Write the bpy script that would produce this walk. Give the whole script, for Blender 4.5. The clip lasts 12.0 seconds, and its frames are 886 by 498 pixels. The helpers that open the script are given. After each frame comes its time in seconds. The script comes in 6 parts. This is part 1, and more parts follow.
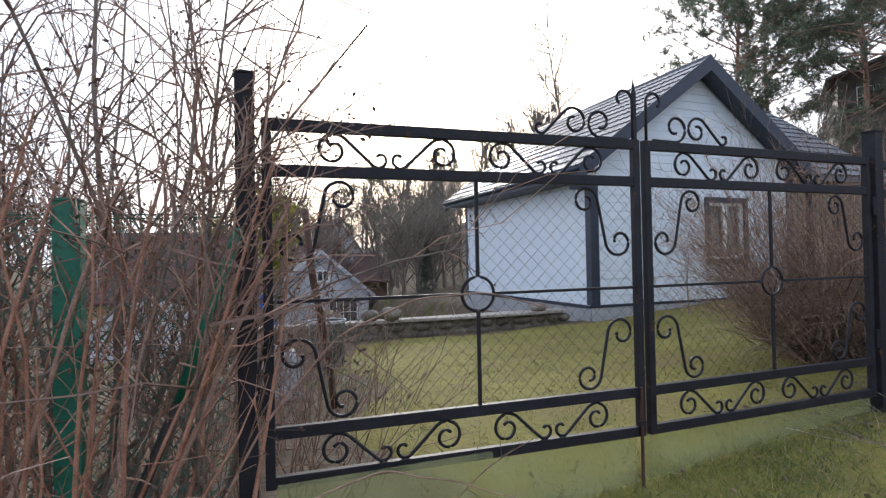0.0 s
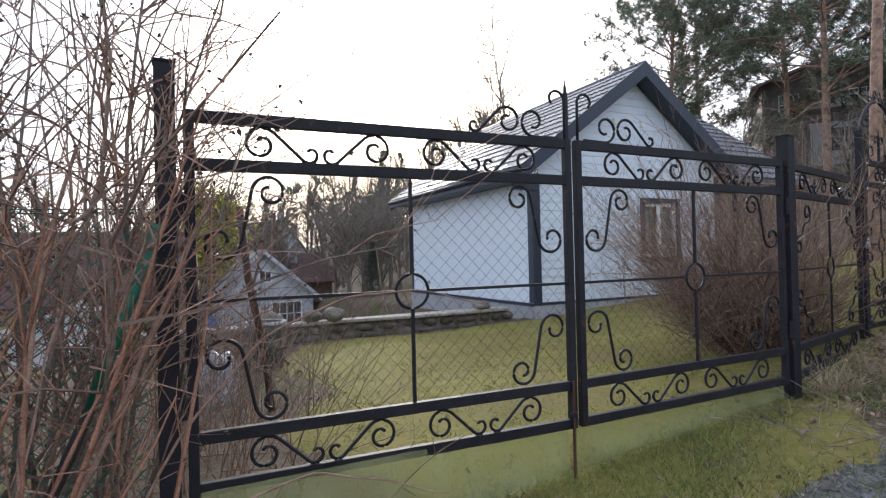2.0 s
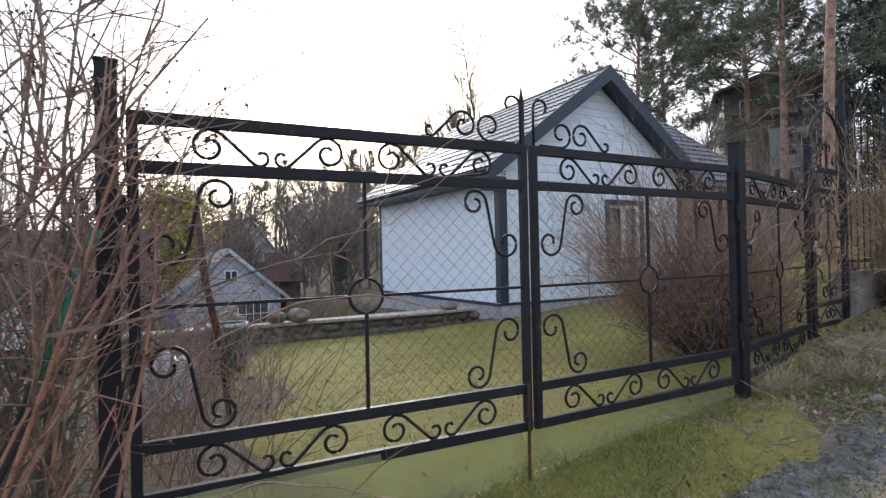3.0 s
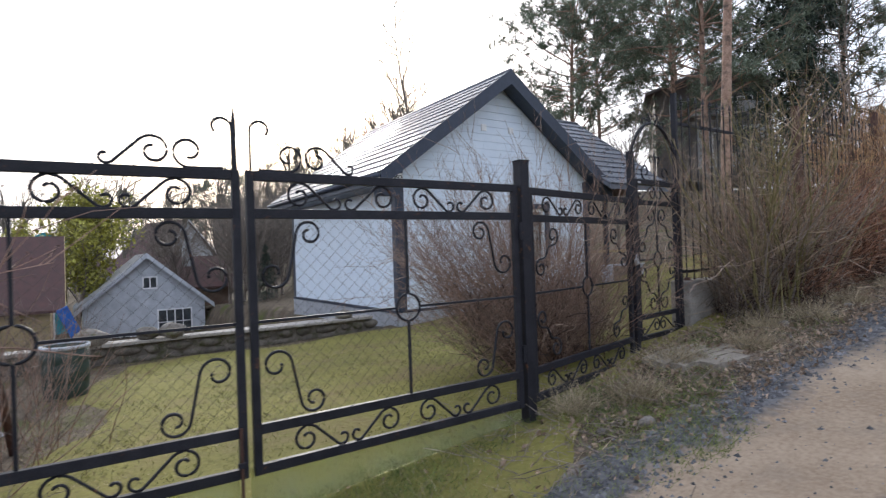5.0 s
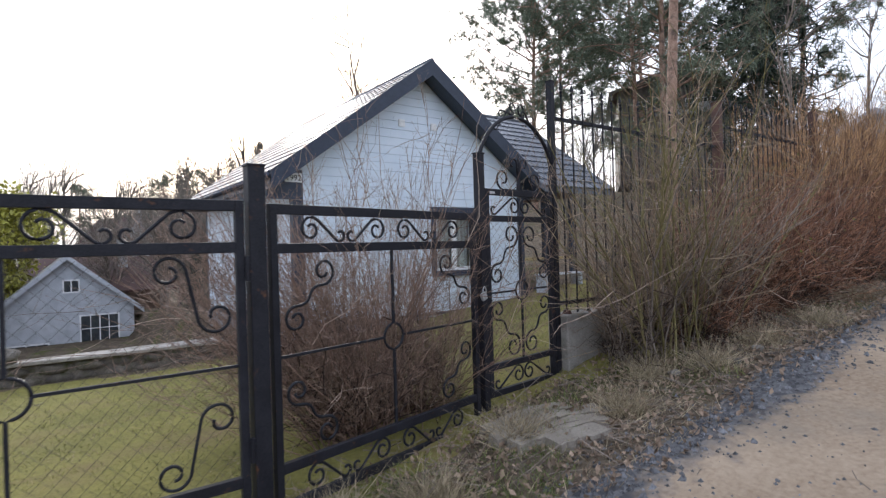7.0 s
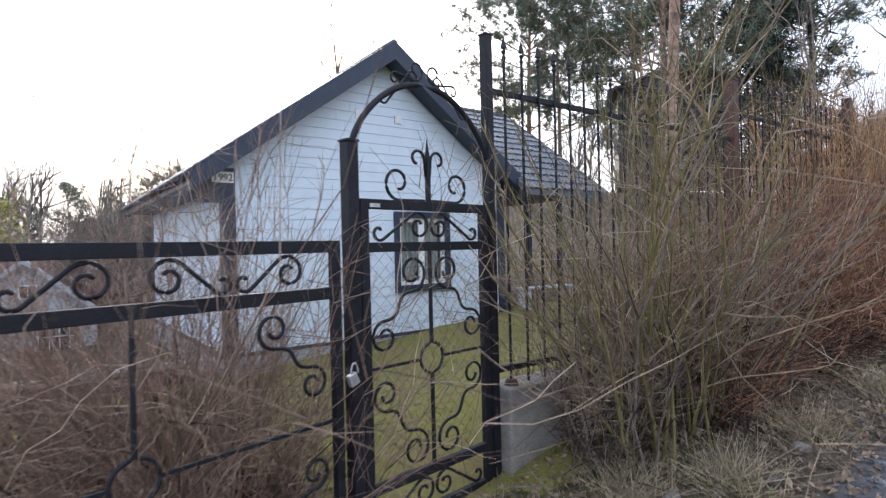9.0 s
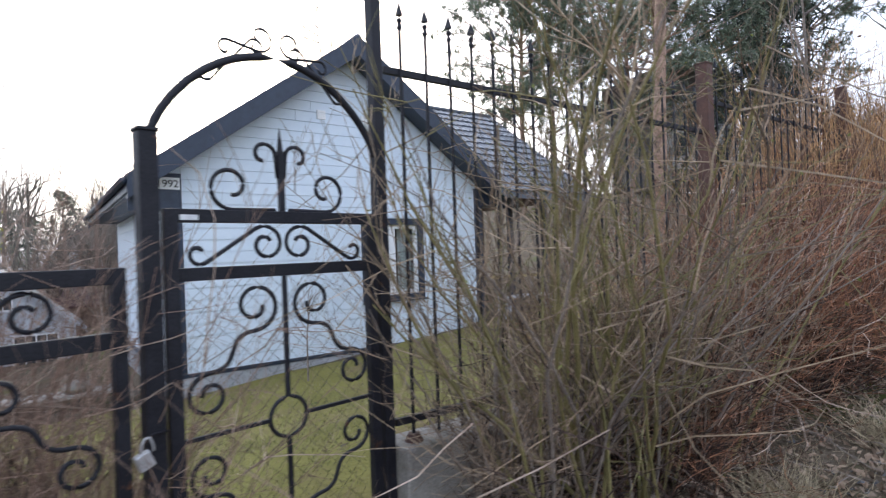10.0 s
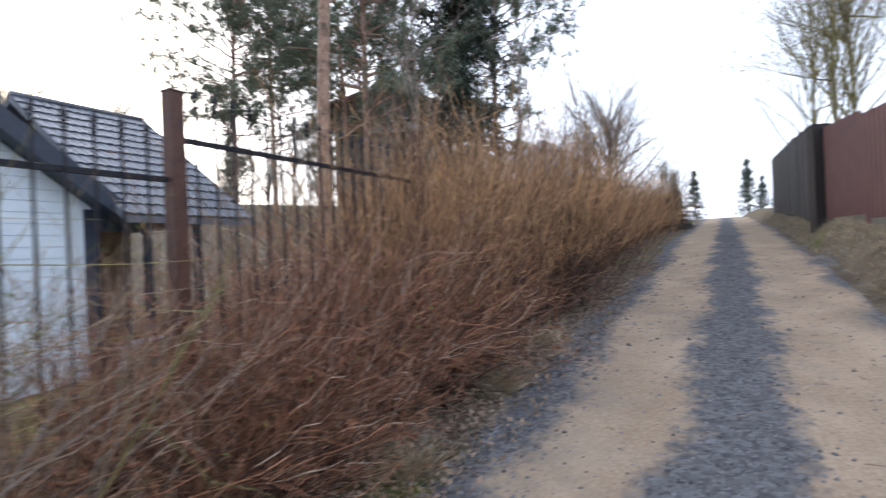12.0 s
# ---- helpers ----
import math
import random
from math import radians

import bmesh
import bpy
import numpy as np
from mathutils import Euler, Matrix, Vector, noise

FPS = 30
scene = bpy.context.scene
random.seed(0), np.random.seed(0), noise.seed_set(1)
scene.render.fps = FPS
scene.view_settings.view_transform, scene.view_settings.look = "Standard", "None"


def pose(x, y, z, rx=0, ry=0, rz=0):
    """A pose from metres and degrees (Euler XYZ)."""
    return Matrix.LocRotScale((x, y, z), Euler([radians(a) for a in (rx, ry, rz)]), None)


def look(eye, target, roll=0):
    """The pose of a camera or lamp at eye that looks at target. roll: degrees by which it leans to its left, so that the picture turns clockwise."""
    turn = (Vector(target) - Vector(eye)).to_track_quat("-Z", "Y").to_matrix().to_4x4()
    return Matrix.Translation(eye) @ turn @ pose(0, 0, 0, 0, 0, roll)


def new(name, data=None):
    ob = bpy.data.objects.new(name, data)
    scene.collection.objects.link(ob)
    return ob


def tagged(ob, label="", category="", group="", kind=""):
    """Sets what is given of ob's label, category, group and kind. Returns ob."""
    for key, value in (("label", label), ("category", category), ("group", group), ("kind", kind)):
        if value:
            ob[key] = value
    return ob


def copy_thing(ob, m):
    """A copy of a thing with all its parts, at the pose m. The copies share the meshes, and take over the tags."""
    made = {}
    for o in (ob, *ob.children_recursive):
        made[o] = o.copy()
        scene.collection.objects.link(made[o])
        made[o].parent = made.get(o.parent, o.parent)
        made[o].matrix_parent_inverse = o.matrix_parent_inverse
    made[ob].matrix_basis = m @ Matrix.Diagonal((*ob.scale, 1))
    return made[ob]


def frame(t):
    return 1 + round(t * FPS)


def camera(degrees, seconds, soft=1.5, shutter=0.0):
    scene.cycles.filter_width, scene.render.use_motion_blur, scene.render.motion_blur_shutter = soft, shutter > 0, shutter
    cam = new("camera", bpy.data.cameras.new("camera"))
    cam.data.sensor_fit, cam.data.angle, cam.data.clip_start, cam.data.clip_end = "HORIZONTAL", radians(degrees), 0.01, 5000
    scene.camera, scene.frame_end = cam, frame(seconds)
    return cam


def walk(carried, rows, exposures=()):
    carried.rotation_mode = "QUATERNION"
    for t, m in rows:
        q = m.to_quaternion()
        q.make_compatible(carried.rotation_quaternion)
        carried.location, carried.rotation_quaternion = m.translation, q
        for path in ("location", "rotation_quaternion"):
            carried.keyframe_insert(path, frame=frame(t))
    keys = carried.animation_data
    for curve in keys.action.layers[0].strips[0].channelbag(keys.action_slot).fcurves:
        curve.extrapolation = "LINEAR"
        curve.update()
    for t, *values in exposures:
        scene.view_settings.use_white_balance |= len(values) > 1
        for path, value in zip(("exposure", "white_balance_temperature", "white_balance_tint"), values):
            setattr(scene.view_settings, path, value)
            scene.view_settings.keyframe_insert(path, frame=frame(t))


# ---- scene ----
cam = camera(78.1, 12.0, soft=1.25, shutter=0.35)
# seconds, eye, pitch, roll, yaw
PATH = [
    (0, 0.000, 0.000, 1.389, 0.90, 1.10, -21.16),
    (0.5, 0.047, -0.023, 1.384, 0.90, 1.29, -22.33),
    (1, 0.064, -0.022, 1.373, 0.82, 1.29, -23.75),
    (1.5, 0.073, -0.020, 1.373, 0.78, 1.31, -25.15),
    (2, 0.069, -0.016, 1.374, 0.76, 1.34, -26.66),
    (2.5, 0.073, -0.004, 1.380, 0.69, 1.29, -28.28),
    (4.5, 1.004, -0.488, 1.514, 0.34, 1.57, -33.09),
    (5, 1.441, -0.607, 1.560, 0.26, 2.00, -34.25),
    (5.5, 1.913, -0.692, 1.647, 0.22, 1.90, -35.06),
    (6, 2.419, -0.636, 1.728, 0.02, 1.76, -35.55),
    (6.5, 2.951, -0.542, 1.722, -0.01, 1.71, -36.57),
    (7, 3.425, -0.361, 1.776, -0.08, 1.67, -36.68),
    (9, 5.076, 0.585, 2.000, -0.13, 1.38, -36.61),
    (9.5, 5.499, 0.738, 2.067, 0.09, 1.74, -36.47),
    (10, 5.997, 0.812, 2.061, 0.29, 2.08, -36.47),
    (10.5, 6.503, 0.712, 2.034, 0.83, 3.30, -39.86),
    (11, 7.020, 0.340, 2.196, 0.66, 2.32, -47.32),
    (11.5, 7.637, 0.189, 2.350, 0.33, 2.31, -52.48),
    (12, 8.183, 0.028, 2.463, 0.10, 2.37, -62.57),
]
walk(cam, [(t, pose(x, y, z, 90 + pitch, roll, yaw)) for t, x, y, z, pitch, roll, yaw in PATH],
     exposures=[(0.0, 0.53, 6100, 10), (7.0, 0.65, 6080, 10), (9.0, 0.89, 5900, 9), (10.0, 0.94, 5900, 9), (11.0, 0.93, 5920, 9), (12.0, 0.88, 6000, 9)])

# ---- light ----
SUN_ELEV, SUN_AZ = 19.0, -22.0          # degrees; azimuth from +y towards -x
world = bpy.data.worlds.new("world")
scene.world = world
world.use_nodes = True
wn, wl = world.node_tree.nodes, world.node_tree.links
sky = wn.new("ShaderNodeTexSky")
sky.sky_type, sky.sun_disc = "NISHITA", False
sky.sun_elevation, sky.sun_rotation = radians(SUN_ELEV), radians(-SUN_AZ)
sky.air_density, sky.dust_density, sky.ozone_density = 1.0, 5.0, 1.0
veil = wn.new("ShaderNodeMixRGB")
veil.inputs[0].default_value = 0.6
veil.inputs[2].default_value = (9.3, 9.7, 11.0, 1)
wl.new(sky.outputs[0], veil.inputs[1])
wl.new(veil.outputs[0], wn["Background"].inputs[0])
wn["Background"].inputs[1].default_value = 0.12
sun_data = bpy.data.lights.new("sun", "SUN")
sun_data.energy, sun_data.angle, sun_data.color = 1.5, radians(10), (1.0, 0.94, 0.85)
sun = new("sun", sun_data)
se, sa = radians(SUN_ELEV), radians(SUN_AZ)
sun_from = Vector((-math.sin(sa) * math.cos(se), math.cos(sa) * math.cos(se), math.sin(se)))
sun.matrix_basis = look(sun_from * 60, (0, 0, 0))

# ---- materials ----


def mat(name, a, b, scale=6.0, rough=0.7, metal=0.0, fine=60.0, bump=0.3, spread=0.12, stain=None, island=False, depth=0.01, spec=0.5):
    """Two tones mixed by coarse and fine noise, relief, and a tone of its own for each object or island."""
    m = bpy.data.materials.new(name)
    m.use_nodes = True
    nt = m.node_tree
    n, l = nt.nodes, nt.links
    bsdf = n["Principled BSDF"]
    co = n.new("ShaderNodeTexCoord")
    big, small = n.new("ShaderNodeTexNoise"), n.new("ShaderNodeTexNoise")
    big.inputs["Scale"].default_value, big.inputs["Detail"].default_value = scale, 5
    small.inputs["Scale"].default_value, small.inputs["Detail"].default_value = fine, 3
    geo = n.new("ShaderNodeNewGeometry")
    for t in (big, small):
        l.new(geo.outputs["Position"], t.inputs["Vector"])
    add = n.new("ShaderNodeMath")
    add.operation = "MULTIPLY_ADD"
    add.inputs[1].default_value = 0.45
    l.new(small.outputs["Fac"], add.inputs[0])
    mul = n.new("ShaderNodeMath")
    mul.operation = "MULTIPLY"
    mul.inputs[1].default_value = 0.55
    l.new(big.outputs["Fac"], mul.inputs[0])
    l.new(mul.outputs[0], add.inputs[2])
    ramp = n.new("ShaderNodeValToRGB")
    ramp.color_ramp.elements[0].position, ramp.color_ramp.elements[1].position = 0.36, 0.64
    ramp.color_ramp.elements[0].color, ramp.color_ramp.elements[1].color = (*a, 1), (*b, 1)
    l.new(add.outputs[0], ramp.inputs[0])
    col = ramp.outputs[0]
    hsv = n.new("ShaderNodeHueSaturation")
    rnd = n.new("ShaderNodeMapRange")
    rnd.inputs["To Min"].default_value, rnd.inputs["To Max"].default_value = 1 - spread, 1 + spread
    if island:
        l.new(geo.outputs["Random Per Island"], rnd.inputs["Value"])
    else:
        info = n.new("ShaderNodeObjectInfo")
        l.new(info.outputs["Random"], rnd.inputs["Value"])
    l.new(rnd.outputs[0], hsv.inputs["Value"])
    l.new(col, hsv.inputs["Color"])
    col = hsv.outputs[0]
    if stain:
        tint, at, lo, hi = stain
        sp = n.new("ShaderNodeTexNoise")
        sp.inputs["Scale"].default_value, sp.inputs["Detail"].default_value, sp.inputs["Roughness"].default_value = at, 6, 0.65
        l.new(geo.outputs["Position"], sp.inputs["Vector"])
        sr = n.new("ShaderNodeMapRange")
        sr.inputs["From Min"].default_value, sr.inputs["From Max"].default_value = lo, hi
        l.new(sp.outputs["Fac"], sr.inputs["Value"])
        mx = n.new("ShaderNodeMixRGB")
        mx.inputs[2].default_value = (*tint, 1)
        l.new(sr.outputs[0], mx.inputs[0])
        l.new(col, mx.inputs[1])
        col = mx.outputs[0]
    l.new(col, bsdf.inputs["Base Color"])
    bsdf.inputs["Roughness"].default_value, bsdf.inputs["Metallic"].default_value = rough, metal
    bsdf.inputs["Specular IOR Level"].default_value = spec
    rr = n.new("ShaderNodeMapRange")
    rr.inputs["To Min"].default_value, rr.inputs["To Max"].default_value = max(0.02, rough - 0.12), min(1, rough + 0.12)
    l.new(big.outputs["Fac"], rr.inputs["Value"])
    l.new(rr.outputs[0], bsdf.inputs["Roughness"])
    if bump:
        bp = n.new("ShaderNodeBump")
        bp.inputs["Strength"].default_value, bp.inputs["Distance"].default_value = bump, depth
        l.new(add.outputs[0], bp.inputs["Height"])
        l.new(bp.outputs[0], bsdf.inputs["Normal"])
    return m


M_STEEL = mat("black_painted_steel", (0.006, 0.006, 0.010), (0.020, 0.020, 0.026), 9, 0.58, 0.0, 120, 0.25, 0.1, ((0.10, 0.045, 0.022), 14, 0.63, 0.72), spec=0.3)
M_WIRE = mat("dull_rusty_wire", (0.03, 0.026, 0.022), (0.085, 0.07, 0.055), 20, 0.6, 0.2, 90, 0.0, 0.2)
M_GREENWIRE = mat("green_plastic_wire", (0.004, 0.07, 0.045), (0.01, 0.12, 0.08), 20, 0.45, 0, 90, 0.0, 0.2)
M_GREENPOST = mat("green_painted_steel", (0.006, 0.10, 0.06), (0.012, 0.16, 0.10), 7, 0.45, 0, 80, 0.25, 0.1, ((0.03, 0.02, 0.014), 16, 0.58, 0.66))
M_RUST = mat("rusty_brown_steel", (0.045, 0.018, 0.012), (0.10, 0.045, 0.03), 12, 0.6, 0.1, 90, 0.3)
M_SIDING = mat("pale_blue_white_siding", (0.61, 0.69, 0.78), (0.69, 0.755, 0.825), 3, 0.45, 0, 70, 0.05, 0.01, ((0.62, 0.62, 0.60), 1.4, 0.62, 0.9))
M_NAVY = mat("dark_blue_trim", (0.016, 0.024, 0.045), (0.03, 0.042, 0.07), 8, 0.45, 0, 90, 0.15, 0.1)
M_ROOF = mat("dark_grey_roof_metal", (0.06, 0.068, 0.085), (0.10, 0.112, 0.135), 4, 0.30, 0.0, 80, 0.1, 0.1, spec=0.6)
M_ROOF.node_tree.nodes["Principled BSDF"].inputs["Coat Weight"].default_value = 0.5
M_ROOF.node_tree.nodes["Principled BSDF"].inputs["Coat Roughness"].default_value = 0.12
M_SOFFIT = mat("soffit_paint", (0.10, 0.11, 0.13), (0.15, 0.16, 0.19), 5, 0.6, 0, 60, 0.1, 0.1)
M_CONCRETE = mat("weathered_concrete", (0.22, 0.20, 0.18), (0.40, 0.37, 0.33), 5, 0.9, 0, 90, 0.5, 0.08, ((0.12, 0.11, 0.08), 4, 0.52, 0.75))
M_PLINTH = mat("grey_plinth", (0.27, 0.28, 0.30), (0.40, 0.41, 0.43), 5, 0.85, 0, 90, 0.3)
M_STONE = mat("field_stone", (0.085, 0.072, 0.060), (0.25, 0.225, 0.195), 5, 0.9, 0, 60, 0.6, 0.25, ((0.10, 0.10, 0.04), 6, 0.55, 0.7))
M_WALLSTONE = mat("dark_weathered_stone", (0.055, 0.045, 0.036), (0.17, 0.148, 0.12), 5, 0.9, 0, 60, 0.6, 0.3, ((0.06, 0.06, 0.025), 6, 0.5, 0.65))
M_WHITE = mat("white_pvc", (0.75, 0.76, 0.77), (0.82, 0.82, 0.82), 8, 0.3, 0, 90, 0.05, 0.03)
M_PALETWIG = mat("pale_dry_shoots", (0.26, 0.18, 0.13), (0.55, 0.43, 0.34), 10, 0.7, 0, 160, 0.0, 0.45, island=True)
M_GREYWOOD = mat("grey_old_boards", (0.36, 0.38, 0.415), (0.53, 0.55, 0.59), 3, 0.85, 0, 40, 0.4, 0.15)
M_BROWNWALL = mat("brown_old_boards", (0.12, 0.075, 0.05), (0.22, 0.15, 0.11), 3, 0.85, 0, 40, 0.4, 0.15)
M_REDROOF = mat("red_brown_roofing", (0.05, 0.020, 0.018), (0.095, 0.042, 0.036), 3, 0.7, 0, 40, 0.3, 0.12)
M_GREYROOF = mat("grey_slate_sheet", (0.20, 0.20, 0.20), (0.34, 0.34, 0.34), 3, 0.8, 0, 40, 0.3, 0.12)
M_DARKWALL = mat("dark_brown_cladding", (0.10, 0.085, 0.078), (0.19, 0.165, 0.15), 3, 0.7, 0, 50, 0.3, 0.15)
M_LIGHTWALL = mat("pale_render", (0.42, 0.43, 0.45), (0.56, 0.57, 0.58), 3, 0.85, 0, 50, 0.2, 0.1)
M_YELLOWWALL = mat("ochre_boards", (0.32, 0.24, 0.11), (0.45, 0.35, 0.18), 3, 0.8, 0, 50, 0.2, 0.1)
M_PINKFENCE = mat("brown_sheet_metal", (0.115, 0.05, 0.045), (0.17, 0.08, 0.07), 3, 0.45, 0.0, 60, 0.1, 0.1)
M_DARKFENCE = mat("dark_stained_fence", (0.012, 0.009, 0.008), (0.03, 0.022, 0.02), 5, 0.7, 0, 60, 0.2, 0.15)
M_TARP = mat("blue_tarpaulin", (0.01, 0.07, 0.30), (0.02, 0.12, 0.42), 5, 0.45, 0, 60, 0.3)
M_TURQ = mat("turquoise_sheet", (0.03, 0.28, 0.36), (0.06, 0.36, 0.44), 5, 0.45, 0, 60, 0.2)
M_BRASS = mat("grey_padlock_metal", (0.45, 0.46, 0.48), (0.62, 0.62, 0.63), 20, 0.35, 0.7, 90, 0.1)
M_CURTAIN = mat("curtain_cloth", (0.45, 0.46, 0.45), (0.62, 0.62, 0.60), 8, 0.9, 0, 60, 0.2)
M_DARKROOM = mat("dark_room_wall", (0.10, 0.09, 0.08), (0.16, 0.14, 0.12), 3, 0.9, 0, 60, 0.1)
M_BARREL = mat("dark_green_plastic", (0.018, 0.035, 0.028), (0.035, 0.06, 0.048), 6, 0.5, 0, 60, 0.15)
M_PLASTIC = mat("crumpled_grey_plastic", (0.24, 0.25, 0.27), (0.42, 0.43, 0.46), 7, 0.35, 0, 40, 0.9, depth=0.03)
M_INK = mat("black_number_paint", (0.012, 0.012, 0.012), (0.02, 0.02, 0.02), 8, 0.6, 0, 60, 0.0)

M_BARKRED = mat("red_brown_stems", (0.135, 0.075, 0.053), (0.35, 0.23, 0.17), 14, 0.75, 0, 160, 0.3, 0.45, island=True, depth=0.003)
M_BARKGREY = mat("grey_brown_stems", (0.10, 0.078, 0.064), (0.28, 0.23, 0.19), 14, 0.8, 0, 160, 0.3, 0.4, island=True, depth=0.003)
M_CANE = mat("reddish_tan_canes", (0.17, 0.072, 0.045), (0.42, 0.23, 0.15), 12, 0.7, 0, 160, 0.2, 0.4, island=True, depth=0.003)
M_BARKOLIVE = mat("olive_stems", (0.10, 0.085, 0.025), (0.24, 0.20, 0.08), 10, 0.7, 0, 160, 0.2, 0.4, island=True, depth=0.003)
M_TWIGRUST = mat("rust_twigs", (0.13, 0.048, 0.026), (0.40, 0.195, 0.10), 10, 0.7, 0, 160, 0.0, 0.7, island=True)
M_TWIGTAN = mat("tan_twigs", (0.24, 0.125, 0.052), (0.54, 0.33, 0.155), 8, 0.7, 0, 160, 0.0, 0.65, island=True)
M_TWIGSPIREA = mat("dark_reddish_twigs", (0.12, 0.075, 0.056), (0.35, 0.24, 0.175), 10, 0.75, 0, 160, 0.0, 0.5, island=True)
M_TWIGWILLOW = mat("brown_willow_twigs", (0.10, 0.066, 0.042), (0.31, 0.22, 0.145), 10, 0.75, 0, 160, 0.0, 0.55, island=True)
M_WILLOW = mat("tan_brown_willow_stems", (0.15, 0.105, 0.062), (0.40, 0.30, 0.20), 10, 0.75, 0, 160, 0.2, 0.5, island=True, depth=0.003)
M_HEDGESTEM = mat("dark_red_hedge_stems", (0.048, 0.022, 0.015), (0.16, 0.082, 0.054), 12, 0.8, 0, 160, 0.0, 0.45, island=True)
# near-black tone that stands in for shade deep inside the shrubs
M_SHADETWIG = mat("dark_shade_twigs", (0.018, 0.010, 0.008), (0.06, 0.034, 0.025), 10, 0.85, 0, 160, 0.0, 0.4, island=True)
M_BUD = mat("dark_buds", (0.05, 0.022, 0.02), (0.13, 0.075, 0.05), 20, 0.7, 0, 90, 0.0, 0.4, island=True)
M_BUDGREEN = mat("green_buds", (0.10, 0.12, 0.02), (0.24, 0.26, 0.06), 20, 0.6, 0, 90, 0.0, 0.4, island=True)
M_SPRING = mat("yellow_green_leaves", (0.24, 0.23, 0.03), (0.42, 0.40, 0.075), 3, 0.6, 0, 40, 0.0, 0.35, island=True)
M_PINEBARK = mat("orange_pine_bark", (0.24, 0.14, 0.095), (0.46, 0.31, 0.23), 5, 0.9, 0, 30, 0.9, 0.1, ((0.09, 0.065, 0.05), 3.0, 0.5, 0.65), depth=0.02)
M_NEEDLE = mat("pine_needles", (0.085, 0.112, 0.075), (0.20, 0.235, 0.155), 1.5, 0.6, 0, 30, 0.0, 0.45, island=True)
M_SPRUCE = mat("spruce_needles", (0.018, 0.032, 0.022), (0.045, 0.068, 0.045), 1.5, 0.65, 0, 30, 0.0, 0.4, island=True)
M_FARBARE = mat("far_bare_woods", (0.095, 0.085, 0.07), (0.22, 0.19, 0.155), 0.6, 0.9, 0, 10, 0.0, 0.4, island=True)
M_GRASS = mat("grass_blades", (0.115, 0.122, 0.030), (0.31, 0.29, 0.09), 1.1, 0.6, 0, 30, 0.0, 0.35, island=True)
M_VERGEGRASS = mat("verge_grass_blades", (0.065, 0.095, 0.020), (0.23, 0.26, 0.06), 1.4, 0.6, 0, 30, 0.0, 0.4, island=True)
M_STRAW = mat("dry_grass", (0.22, 0.17, 0.10), (0.46, 0.38, 0.25), 2, 0.8, 0, 30, 0.0, 0.35, island=True)
M_DEADLEAF = mat("dead_leaves", (0.15, 0.10, 0.066), (0.38, 0.28, 0.20), 4, 0.8, 0, 30, 0.0, 0.4, island=True)
M_CHIP = mat("road_gravel", (0.045, 0.045, 0.05), (0.20, 0.20, 0.21), 6, 0.9, 0, 60, 0.2, 0.5, island=True)
M_LAWN = mat("mossy_lawn", (0.15, 0.138, 0.042), (0.25, 0.225, 0.07), 0.9, 0.95, 0, 22, 0.8, 0.0, ((0.19, 0.145, 0.07), 1.1, 0.50, 0.70), depth=0.03, spec=0.1)


def glass(name, tint, rough, alpha):
    m = bpy.data.materials.new(name)
    m.use_nodes = True
    b = m.node_tree.nodes["Principled BSDF"]
    b.inputs["Base Color"].default_value = (*tint, 1)
    b.inputs["Roughness"].default_value = rough
    b.inputs["Transmission Weight"].default_value = alpha
    b.inputs["IOR"].default_value = 1.45
    return m


M_GLASS = glass("window_glass", (0.9, 0.95, 0.95), 0.0, 1.0)


def polycarbonate():
    """Cloudy, scratched and algae-stained clear sheet."""
    m = glass("cloudy_plastic_sheet", (0.80, 0.86, 0.70), 0.10, 1.0)
    nt = m.node_tree
    n, l = nt.nodes, nt.links
    geo, nz, mp = n.new("ShaderNodeNewGeometry"), n.new("ShaderNodeTexNoise"), n.new("ShaderNodeMapRange")
    nz.inputs["Scale"].default_value, nz.inputs["Detail"].default_value = 5, 6
    mp.inputs["From Min"].default_value, mp.inputs["From Max"].default_value = 0.4, 0.75
    mp.inputs["To Min"].default_value, mp.inputs["To Max"].default_value = 0.85, 0.68
    l.new(geo.outputs["Position"], nz.inputs["Vector"])
    l.new(nz.outputs["Fac"], mp.inputs["Value"])
    l.new(mp.outputs[0], n["Principled BSDF"].inputs["Transmission Weight"])
    n["Principled BSDF"].inputs["Base Color"].default_value = (0.66, 0.68, 0.42, 1)
    n["Principled BSDF"].inputs["IOR"].default_value = 1.12
    return m


M_POLY = polycarbonate()


def earth():
    """Verge and soil: brown litter, moss and dry grass in patches."""
    m = mat("verge_earth", (0.068, 0.051, 0.036), (0.17, 0.137, 0.10), 2.2, 0.95, 0, 26, 1.0, 0.0, ((0.085, 0.098, 0.026), 0.8, 0.54, 0.68), depth=0.04, spec=0.1)
    return m


M_EARTH = earth()


